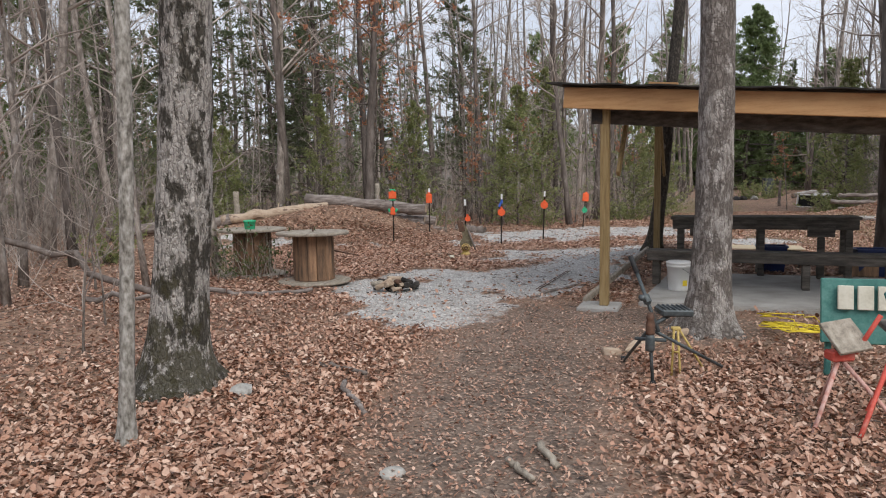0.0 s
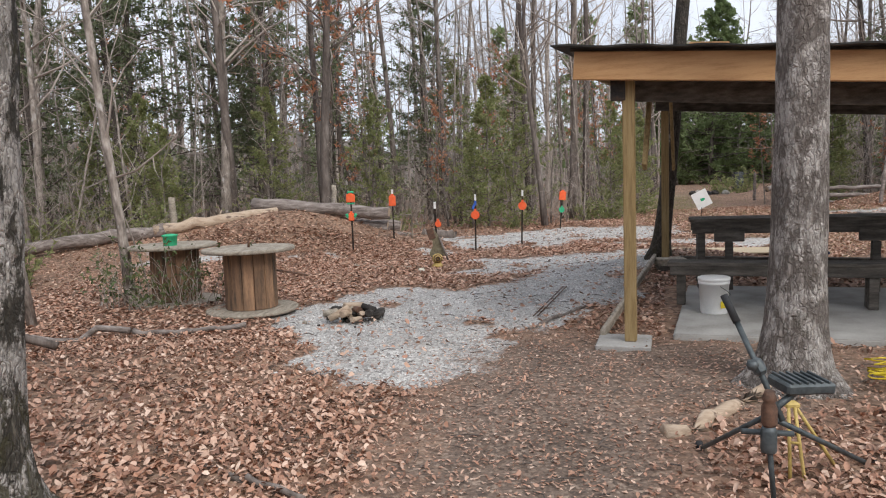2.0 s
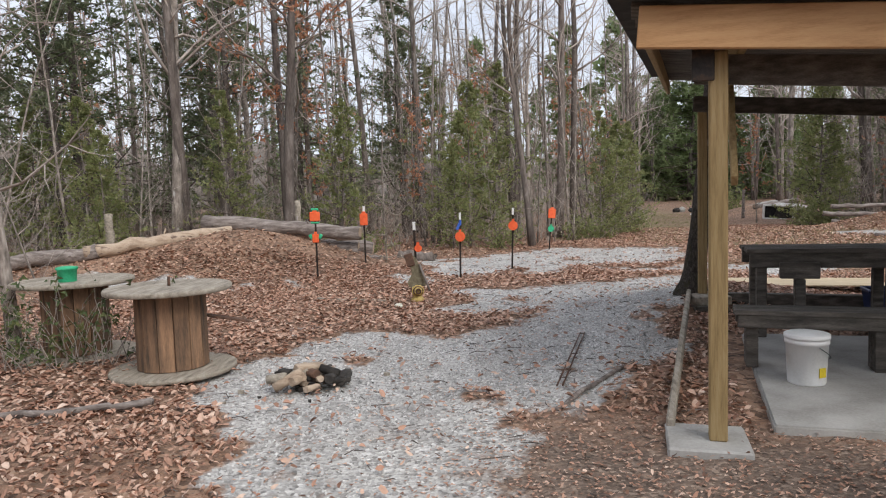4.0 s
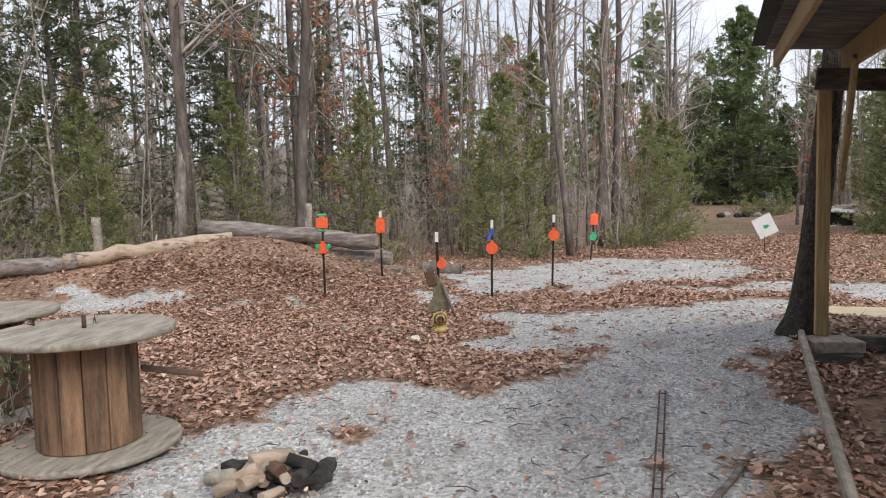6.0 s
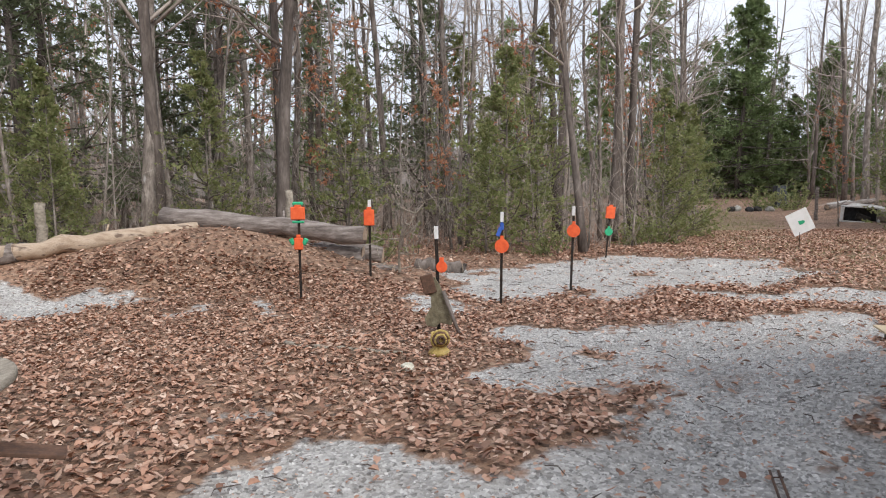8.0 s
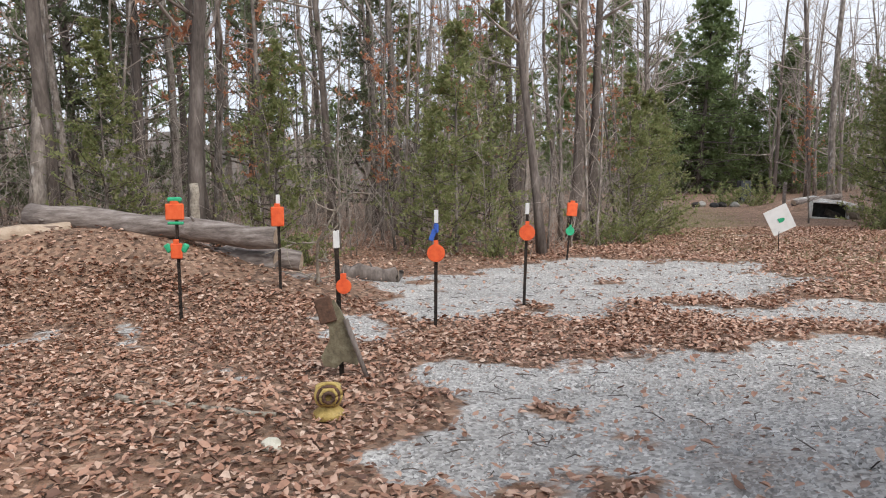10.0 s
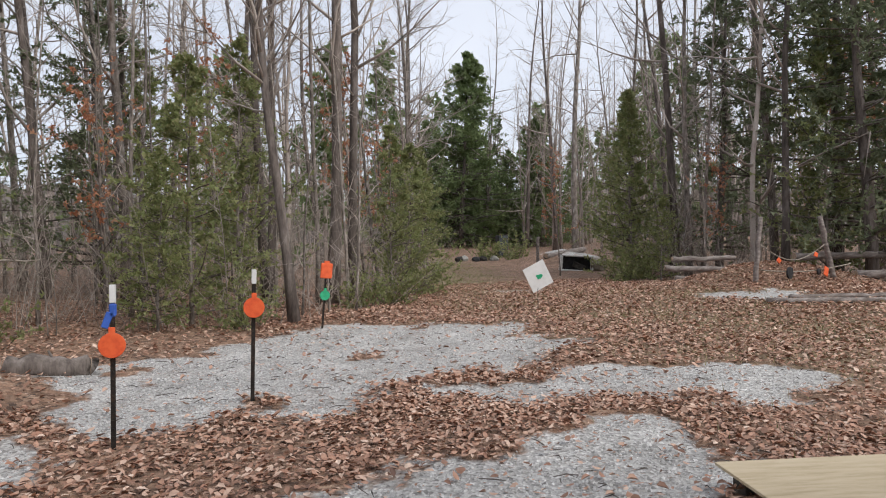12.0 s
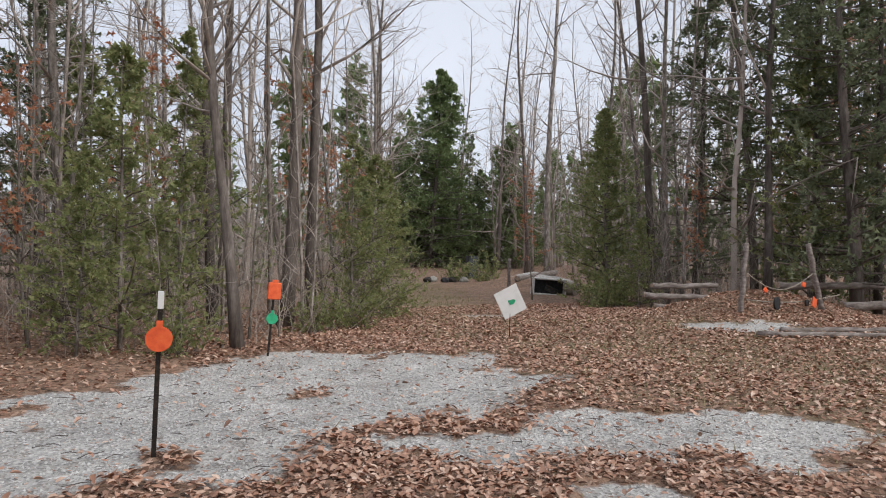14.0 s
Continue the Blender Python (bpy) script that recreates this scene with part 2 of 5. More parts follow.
LITTER = leaf_material("fallen_oak_leaves", [(0.12, 0.06, 0.04), (0.35, 0.18, 0.115), (0.48, 0.275, 0.19), (0.21, 0.11, 0.07), (0.60, 0.41, 0.31), (0.40, 0.215, 0.14), (0.70, 0.53, 0.42)], 0.6)
STRAW = leaf_material("dry_grass_blades", [(0.36, 0.29, 0.17), (0.24, 0.23, 0.10), (0.45, 0.37, 0.23), (0.19, 0.21, 0.08)], 0.8, 0.3)
IVY = leaf_material("vine_leaves", [(0.05, 0.08, 0.03), (0.09, 0.12, 0.04), (0.16, 0.17, 0.06)])
PEBBLE = leaf_material("crushed_stone", [(0.24, 0.235, 0.225), (0.40, 0.39, 0.375), (0.58, 0.57, 0.55), (0.28, 0.272, 0.262), (0.70, 0.69, 0.67)], 0.9)
GROUND = ground_material()
NEW_WOOD = material("new_sawn_timber", [(0.42, 0.22, 0.09), (0.55, 0.31, 0.14), (0.60, 0.36, 0.17)], 3, 0.7, 0.15, (1, 1, 8), 30)
TREATED = material("treated_post_timber", [(0.20, 0.135, 0.055), (0.31, 0.215, 0.095), (0.38, 0.28, 0.14)], 5, 0.75, 0.25, (8, 8, 0.6), 30)
OLD_WOOD = material("weathered_grey_timber", [(0.045, 0.04, 0.035), (0.10, 0.088, 0.075), (0.18, 0.16, 0.14)], 4, 0.9, 0.4, (1, 6, 6), 40, vary=0.2)
PALE_WOOD = material("bleached_wood", [(0.17, 0.145, 0.115), (0.32, 0.28, 0.225), (0.43, 0.385, 0.32)], 5, 0.85, 0.3, (5, 1, 5), 40)
SPOOL_WOOD = material("stained_spool_staves", [(0.07, 0.05, 0.036), (0.21, 0.125, 0.075), (0.36, 0.21, 0.12)], 3, 0.85, 0.4, (6, 6, 0.7), 30, vary=0.3)
PLY = material("plywood", [(0.46, 0.36, 0.22), (0.58, 0.47, 0.31), (0.64, 0.53, 0.37)], 3, 0.75, 0.1, (1, 8, 1), 20)
CONCRETE = material("concrete", [(0.26, 0.25, 0.23), (0.36, 0.35, 0.33), (0.44, 0.43, 0.41)], 3, 0.9, 0.2, fine=50)
LOG_BARK = material("grey_log_bark", [(0.10, 0.08, 0.07), (0.22, 0.185, 0.165), (0.36, 0.32, 0.295)], 6, 0.95, 0.7, (0.6, 3, 3), 30)
LOG_BARE = material("barkless_log", [(0.28, 0.2, 0.14), (0.44, 0.34, 0.25), (0.54, 0.44, 0.35)], 4, 0.85, 0.4, (0.6, 4, 4), 30, spots=((0.16, 0.11, 0.08), 4, 0.58))
BLACK_STEEL = material("dark_post_steel", [(0.02, 0.018, 0.017), (0.04, 0.034, 0.03), (0.10, 0.06, 0.04)], 9, 0.6, 0.2, metal=0.6)
ORANGE = material("orange_paint", [(0.72, 0.085, 0.025), (0.85, 0.13, 0.035), (0.88, 0.16, 0.05)], 14, 0.6, 0.1, spots=((0.3, 0.2, 0.16), 22, 0.70))
GREEN = material("bright_green_paint", [(0.02, 0.30, 0.14), (0.03, 0.42, 0.2), (0.06, 0.48, 0.26)], 14, 0.6, 0.1)
WHITE = material("white_paint", [(0.68, 0.68, 0.66), (0.78, 0.78, 0.77), (0.82, 0.82, 0.81)], 6, 0.6, 0.1)
BLUE = material("blue_plastic", [(0.03, 0.09, 0.4), (0.045, 0.13, 0.52), (0.06, 0.16, 0.6)], 6, 0.5, 0.1)
NAVY = material("navy_plastic", [(0.008, 0.018, 0.075), (0.012, 0.03, 0.12), (0.02, 0.04, 0.15)], 6, 0.45, 0.1)
YELLOW = material("yellow_plastic", [(0.55, 0.42, 0.02), (0.72, 0.55, 0.03), (0.8, 0.64, 0.06)], 8, 0.5, 0.1)
DULL_YELLOW = material("dirty_yellow_paint", [(0.32, 0.22, 0.06), (0.52, 0.38, 0.12), (0.62, 0.48, 0.2)], 9, 0.7, 0.3, spots=((0.09, 0.06, 0.035), 9, 0.6))
TEAL = material("teal_paint", [(0.03, 0.12, 0.11), (0.06, 0.20, 0.175), (0.12, 0.28, 0.25)], 7, 0.7, 0.2)
RED = material("faded_red_paint", [(0.45, 0.05, 0.035), (0.58, 0.09, 0.06), (0.62, 0.28, 0.22)], 7, 0.65, 0.2)
PINK = material("faded_pink_paint", [(0.45, 0.16, 0.12), (0.55, 0.32, 0.27), (0.6, 0.42, 0.37)], 9, 0.8, 0.3, (3, 3, 1))
GUNMETAL = material("blue_grey_steel", [(0.045, 0.055, 0.06), (0.085, 0.10, 0.105), (0.13, 0.145, 0.15)], 12, 0.55, 0.2, metal=0.4)
RUST = material("rusty_steel", [(0.05, 0.03, 0.022), (0.11, 0.06, 0.04), (0.18, 0.095, 0.06)], 12, 0.85, 0.4)
ROOFING = material("black_roofing_felt", [(0.02, 0.02, 0.019), (0.035, 0.034, 0.032), (0.06, 0.058, 0.055)], 8, 0.95, 0.3)
MOSSY = material("lichen_crusted_steel", [(0.09, 0.075, 0.05), (0.18, 0.155, 0.10), (0.27, 0.25, 0.17)], 14, 0.95, 0.6)
CHAR = material("charred_wood", [(0.012, 0.011, 0.01), (0.03, 0.026, 0.023), (0.08, 0.07, 0.06)], 9, 0.9, 0.5)
ROCK = material("pale_rock", [(0.26, 0.25, 0.23), (0.38, 0.37, 0.34), (0.5, 0.48, 0.45)], 6, 0.95, 0.5)
RUBBER = material("black_rubber", [(0.012, 0.012, 0.013), (0.022, 0.022, 0.024), (0.045, 0.045, 0.05)], 9, 0.75, 0.2)
FAR = material("far_woodland", [(0.18, 0.165, 0.15), (0.26, 0.24, 0.225), (0.33, 0.31, 0.295)], 0.4, 1.0, 0, (1, 1, 0.12), 3)
CREAM = material("cream_paint", [(0.5, 0.48, 0.38), (0.62, 0.6, 0.5), (0.68, 0.66, 0.57)], 7, 0.7, 0.1)


# ---- building helpers ----
def mesh_of(name, verts, faces, mat, smooth=False):
    me = bpy.data.meshes.new(name)
    me.from_pydata([tuple(v) for v in verts], [], faces)
    me.update()
    for mm in (mat if isinstance(mat, (list, tuple)) else [mat]):
        me.materials.append(mm)
    if smooth:
        me.polygons.foreach_set("use_smooth", [True] * len(me.polygons))
    return me


def quads_mesh(name, verts, per, mat):
    """A mesh of equal separate polygons from one array: n * per corners."""
    me = bpy.data.meshes.new(name)
    nv = len(verts)
    nf = nv // per
    me.vertices.add(nv)
    me.vertices.foreach_set("co", np.asarray(verts, dtype=np.float32).ravel())
    me.loops.add(nv)
    me.loops.foreach_set("vertex_index", np.arange(nv, dtype=np.int32))
    me.polygons.add(nf)
    me.polygons.foreach_set("loop_start", np.arange(0, nv, per, dtype=np.int32))
    me.materials.append(mat)
    me.update(calc_edges=True)
    me.validate()
    return me


def part(name, bm, mat, parent, label=""):
    """One mesh object under a thing or a part, from a bmesh or a mesh."""
    if isinstance(bm, bmesh.types.BMesh):
        me = bpy.data.meshes.new(name)
        bm.to_mesh(me)
        bm.free()
        me.materials.append(mat)
    else:
        me = bm
    ob = new(name, me)
    ob.parent = parent
    return tagged(ob, label)


def thing(name, m, label, category, group="", kind=""):
    ob = new(name)
    ob.empty_display_size = 0.1
    ob.matrix_basis = m
    return tagged(ob, label, category, group, kind)


def box(size, at=(0, 0, 0), turn=(0, 0, 0), bevel=0.006, bm=None):
    """A board or block with softened edges, centred at a place."""
    bm = bm or bmesh.new()
    r = bmesh.ops.create_cube(bm, size=1.0)
    vs = r["verts"]
    bmesh.ops.scale(bm, vec=size, verts=vs)
    if bevel:
        es = list({e for v in vs for e in v.link_edges})
        r = bmesh.ops.bevel(bm, geom=es, offset=min(bevel, min(size) * 0.4), segments=1, affect="EDGES")
        vs = list({v for f in r["faces"] for v in f.verts} | {v for v in vs if v.is_valid})
    bmesh.ops.transform(bm, matrix=pose(*at, *turn), verts=[v for v in vs if v.is_valid])
    return bm


def lathe(profile, sides=20, bm=None, wobble=0.0, caps=True):
    """A turned shape from (radius, height) pairs."""
    bm = bm or bmesh.new()
    rings = []
    for r, z in profile:
        rings.append([bm.verts.new((r * (1 + wobble * math.sin(3 * a + z * 5)) * math.cos(a), r * (1 + wobble * math.sin(2 * a + 1)) * math.sin(a), z))
                      for a in [2 * math.pi * i / sides for i in range(sides)]])
    for a, b in zip(rings, rings[1:]):
        for i in range(sides):
            f = bm.faces.new((a[i], a[(i + 1) % sides], b[(i + 1) % sides], b[i]))
            f.smooth = True
    if caps:
        bm.faces.new(rings[0][::-1])
        bm.faces.new(rings[-1])
    return bm


def tubes(name, lines, mat, sides=6):
    """Tapered tubes along lines of (points, radii, sides) joined into one mesh."""
    V, F = [], []
    for pts, rad, k in lines:
        pts = np.asarray(pts, float)
        base = len(V)
        n = len(pts)
        for i in range(n):
            t = pts[min(i + 1, n - 1)] - pts[max(i - 1, 0)]
            t = t / (np.linalg.norm(t) + 1e-9)
            a = np.array((1.0, 0, 0)) if abs(t[0]) < 0.8 else np.array((0, 1.0, 0))
            u = np.cross(t, a)
            u /= np.linalg.norm(u)
            w = np.cross(t, u)
            for j in range(k):
                q = 2 * math.pi * j / k
                V.append(pts[i] + rad[i] * (math.cos(q) * u + math.sin(q) * w))
        for i in range(n - 1):
            for j in range(k):
                F.append((base + i * k + j, base + i * k + (j + 1) % k, base + (i + 1) * k + (j + 1) % k, base + (i + 1) * k + j))
        if k > 3:
            F.append(tuple(base + j for j in range(k))[::-1])
            F.append(tuple(base + (n - 1) * k + j for j in range(k)))
    return mesh_of(name, V, F, mat, True)


def rod(a, b, r0, r1=None, k=8):
    r1 = r0 if r1 is None else r1
    return ([a, b], [r0, r1], k)


# ---- ground ----
STONE_PATCHES = [
    [(0.2, 13.1), (0.7, 13.7), (0.5, 15.0), (1.1, 15.4), (2.7, 15.3), (4.4, 16.1), (4.9, 15.0), (3.8, 13.2), (3.3, 12.7), (1.8, 12.6), (1.1, 13.1)],
    [(-0.6, 19.6), (-0.3, 20.3), (1.3, 20.6), (1.6, 22.1), (3.7, 23.3), (4.7, 22.3), (6.2, 21.6), (6.1, 19.5), (5.4, 18.8), (4.1, 18.4), (2.8, 17.7), (2.3, 17.15), (1.6, 17.15), (0.7, 17.0), (0.2, 17.7)],
    [(-0.9, 17.2), (0.1, 17.3), (0.0, 16.5), (-0.2, 16.0), (-0.6, 16.3)],
    [(-1.5, 9.4), (-1.65, 10.5), (-0.87, 11.4), (-0.2, 11.75), (0.6, 11.6), (1.15, 11.7), (1.8, 12.5), (3.3, 12.8), (2.5, 10.4), (1.3, 9.2), (1.1, 8.2), (0.5, 7.2), (0.0, 6.9), (-0.5, 7.5), (-1.0, 8.3)],
    [(3.2, 17.4), (4.3, 17.9), (5.8, 18.2), (6.6, 17.8), (7.4, 16.6), (6.5, 15.8), (5.7, 16.1), (4.9, 16.7), (4.0, 17.0)],
    [(2.4, 15.2), (3.4, 15.7), (4.0, 16.1), (4.5, 15.4), (4.3, 14.4)],
    [(10.6, 22.6), (11.4, 22.9), (12.6, 21.6), (12.0, 20.9), (10.8, 21.5)],
    [(-3.9, 16.2), (-3.1, 15.9), (-3.2, 16.5)], [(-2.7, 16.7), (-2.1, 16.2), (-2.2, 15.7)], [(-1.5, 15.1), (-1.0, 15.1), (-1.1, 14.7)],
    [(-6.5, 15.5), (-4.6, 15.6), (-4.4, 16.9), (-6.5, 17.0)], [(-1.6, 12.9), (-0.9, 12.5), (-1.2, 12.2)], [(8.0, 27.5), (10.0, 28.2), (9.6, 26.4)],
    [(15.4, 38.6), (16.4, 40.4), (18.6, 40.6), (18.9, 38.8), (17.0, 37.8)],
]


def warp(x, y, k):
    return (x + 0.2 * np.sin(2.9 * y + 1.7 * x + k) + 0.07 * np.sin(13 * y + 9 * x) + 0.11 * np.sin(6.7 * x - 4.9 * y + 2 * k),
            y + 0.2 * np.sin(3.3 * x - 1.1 * y + k) + 0.07 * np.sin(12 * x - 8 * y) + 0.11 * np.sin(7.1 * y + 5.3 * x - k))


def inside(poly, x, y):
    r = np.zeros(x.shape, bool)
    for (x0, y0), (x1, y1) in zip(poly, poly[1:] + poly[:1]):
        c = ((y0 > y) != (y1 > y)) & (x < (x1 - x0) * (y - y0) / (y1 - y0 + 1e-9) + x0)
        r ^= c
    return r


def stone(x, y):
    """How much crushed stone lies at a place, 0 to 1."""
    s = np.zeros(x.shape)
    for k in range(4):
        wx, wy = warp(x, y, k * 0.35)
        wx, wy = wx + (0.1, -0.1, 0.1, -0.1)[k], wy + (0.1, 0.1, -0.1, -0.1)[k]
        h = np.zeros(x.shape, bool)
        for p in STONE_PATCHES:
            h |= inside(p, wx, wy)
        s += h / 4
    drift = np.sin(2.1 * x + 1.3 * y) + np.sin(1.7 * y - 2.6 * x + 1) + 0.7 * np.sin(4.3 * x + 3.1 * y + 2) + 0.6 * np.sin(5.9 * y - 4.7 * x) + 0.4 * np.sin(9.1 * x + 7.7 * y)
    trodden = 1 - 0.6 * np.exp(-((x - 1.1) / 1.0) ** 2 - ((y - 7.5) / 1.2) ** 2)
    return s * trodden * np.clip(1.0 - 0.9 * (drift - 1.7), 0.25, 1)


def soil(x, y):
    """Trodden bare soil along the way and before the shelter."""
    d = np.abs(x - (0.8 + 0.12 * np.sin(y) + 0.05 * y)) / (0.6 + 0.06 * y)
    a = np.exp(-d ** 2) * np.clip((9.5 - y) / 2, 0, 1)
    b = 1.1 * np.exp(-((x - 2.1) / 1.7) ** 2 - ((y - 7.3) / 1.1) ** 2)
    return np.clip(np.maximum(a, b), 0, 1)


def turf(x, y):
    """Thin dry grass among the leaves on the open ground beyond the stone."""
    a = np.exp(-((x - 9.5) / 3.2) ** 2 - ((y - 21) / 6.5) ** 2)
    b = np.exp(-((x - 4.6 - 0.28 * (y - 16)) / 1.6) ** 2) * np.clip((y - 21) / 4, 0, 1) * np.clip((52 - y) / 8, 0, 1)
    return np.clip(np.maximum(a, b) * (0.85 + 0.3 * np.sin(1.9 * x + 1.1 * y) + 0.2 * np.sin(3.3 * y - 2.2 * x)), 0, 1)


def height(x, y):
    z = 0.92 * np.exp(-((x + 4.2) / 2.7) ** 2 - ((y - 19.0) / 1.5) ** 2)
    z = z + 0.4 * np.exp(-((x + 8.2) / 2.4) ** 2 - ((y - 18.4) / 1.6) ** 2)
    z = z + 0.5 * np.exp(-((x - 14.3) / 2.3) ** 2 - ((y - 24.3) / 1.4) ** 2)
    z = z + 0.3 * np.exp(-((x - 13) / 4) ** 2 - ((y - 22.5) / 4) ** 2)
    z = z + 0.75 * np.exp(-((x - 17.2) / 2.0) ** 2 - ((y - 39.5) / 2.0) ** 2)
    z = z + 0.28 * np.exp(-((x - 3.7) / 1.5) ** 2 - ((y - 12.7) / 1.2) ** 2)
    z = z + 0.02 * np.clip(y - 36, 0, 26)
    return z + 0.018 * np.sin(1.3 * x + 0.6 * y) + 0.014 * np.sin(2.3 * y - 0.9 * x)


def hz(x, y):
    return float(height(np.array([float(x)]), np.array([float(y)]))[0])


def build_ground():
    def lines(a, b, step):
        core = np.arange(a, b, step)
        out = step * 1.25 ** np.arange(1, 34)
        s = np.cumsum(out)
        s = s[s < 900]
        return np.concatenate([a - s[::-1], core, core[-1] + s])
    xs, ys = lines(-8, 13, 0.13), lines(-1, 26, 0.13)
    X, Y = np.meshgrid(xs, ys)
    x, y = X.ravel(), Y.ravel()
    st, so = stone(x, y), soil(x, y)
    rng = np.random.default_rng(3)
    near = (x > -8) & (x < 13) & (y > -1) & (y < 26)
    z = height(x, y) + near * rng.normal(0, 0.006, x.size) - 0.02 * st
    nx, ny = len(xs), len(ys)
    i = np.arange(nx * ny).reshape(ny, nx)
    f = np.stack([i[:-1, :-1], i[:-1, 1:], i[1:, 1:], i[1:, :-1]], -1).reshape(-1, 4)
    me = bpy.data.meshes.new("ground")
    me.from_pydata(np.stack([x, y, z], -1).tolist(), [], f.tolist())
    for nm, v in (("stone", st), ("soil", so), ("turf", turf(x, y))):
        me.attributes.new(nm, "FLOAT", "POINT").data.foreach_set("value", v.astype(np.float32))
    me.materials.append(GROUND)
    me.polygons.foreach_set("use_smooth", [True] * len(me.polygons))
    tagged(new("ground", me), "leaf-covered forest clearing with bare soil and grey crushed stone", "ground", kind="structure")


build_ground()


def leaf_litter():
    rng = np.random.default_rng(5)
    x = np.concatenate([rng.uniform(-9, 16, 76000), rng.uniform(-6, 6, 56000), rng.normal(0.7, 2.3, 100000), rng.uniform(2, 15, 75000)])
    y = np.concatenate([rng.uniform(7, 31, 76000), rng.uniform(8, 18, 56000), 9.5 - 8.5 * np.sqrt(rng.random(100000)), rng.uniform(14, 31, 75000)])
    keep = rng.random(x.size) > np.clip(1.25 * stone(x, y), 0, 0.95)
    keep &= rng.random(x.size) > 0.86 * np.clip(1.35 * soil(x, y), 0, 1)
    keep &= rng.random(x.size) > 0.2 * turf(x, y)
    u = (x - 1.57) * 0.9659 - (y - 8.06) * 0.2588
    v = (x - 1.57) * 0.2588 + (y - 8.06) * 0.9659
    keep &= ~((u > 0.7) & (u < 6) & (v > 0.4) & (v < 3.4) & (rng.random(x.size) < 0.985))
    x, y = x[keep], y[keep]
    m = x.size
    s = rng.uniform(0.014, 0.038, m) * np.where(y > 17, 1.1, np.where(y > 9, 0.95, 0.74)) * np.where(soil(x, y) > 0.4, 0.6, 1.0)
    flat = np.where(y > 9, 0.6, 1.0)
    a, tilt, roll = rng.uniform(0, 6.283, m), rng.normal(0, 0.45, m) * flat, rng.normal(0, 0.48, m) * flat
    fold = rng.uniform(-0.3, 0.6, m)
    shape = np.array([(-1.0, 0, 0), (-0.35, 0.5, 1), (0.45, 0.58, 1), (1.1, 0, 0), (0.45, -0.58, 1), (-0.35, -0.5, 1)])
    px = shape[None, :, 0] * s[:, None]
    py = shape[None, :, 1] * s[:, None] * rng.uniform(0.75, 1.15, m)[:, None]
    pz = shape[None, :, 2] * (fold * s)[:, None] + px * tilt[:, None] + py * roll[:, None]
    gx = x[:, None] + px * np.cos(a)[:, None] - py * np.sin(a)[:, None]
    gy = y[:, None] + px * np.sin(a)[:, None] + py * np.cos(a)[:, None]
    gz = height(x, y)[:, None] + pz + rng.uniform(0.012, 0.04, m)[:, None]
    P = np.stack([gx, gy, gz], -1)
    me = bpy.data.meshes.new("leaf_litter")
    idx = np.arange(m)[:, None] * 6
    f = np.concatenate([idx + np.array([0, 1, 2, 3]), idx + np.array([0, 3, 4, 5])], 1).reshape(-1)
    me.vertices.add(m * 6)
    me.vertices.foreach_set("co", P.astype(np.float32).ravel())
    me.loops.add(f.size)
    me.loops.foreach_set("vertex_index", f.astype(np.int32))
    me.polygons.add(f.size // 4)
    me.polygons.foreach_set("loop_start", np.arange(0, f.size, 4, dtype=np.int32))
    me.materials.append(LITTER)
    me.update(calc_edges=True)
    tagged(new("leaf_litter", me), "dry curled brown oak leaves covering the ground", "leaves", kind="stuff")


leaf_litter()


def dry_grass():
    """Short tan and olive blades over the open ground."""
    rng = np.random.default_rng(14)
    n = 60000
    x, y = rng.uniform(2, 17, n), rng.uniform(13, 42, n)
    k = rng.random(n) < turf(x, y) * (1 - stone(x, y))
    x, y = x[k], y[k]
    m = x.size
    h, a, w = rng.uniform(0.03, 0.11, m), rng.uniform(0, 6.28, m), rng.uniform(0.004, 0.009, m)
    ox, oy, z = rng.normal(0, 0.6, m) * h, rng.normal(0, 0.6, m) * h, height(x, y)
    P = np.stack([np.stack([x - w * np.cos(a), y - w * np.sin(a), z], -1), np.stack([x + w * np.cos(a), y + w * np.sin(a), z], -1), np.stack([x + ox, y + oy, z + h], -1)], 1)
    tagged(new("dry_grass", quads_mesh("dry_grass", P.reshape(-1, 3), 3, STRAW)), "short thin tan and olive winter grass", "grass", kind="stuff")


dry_grass()


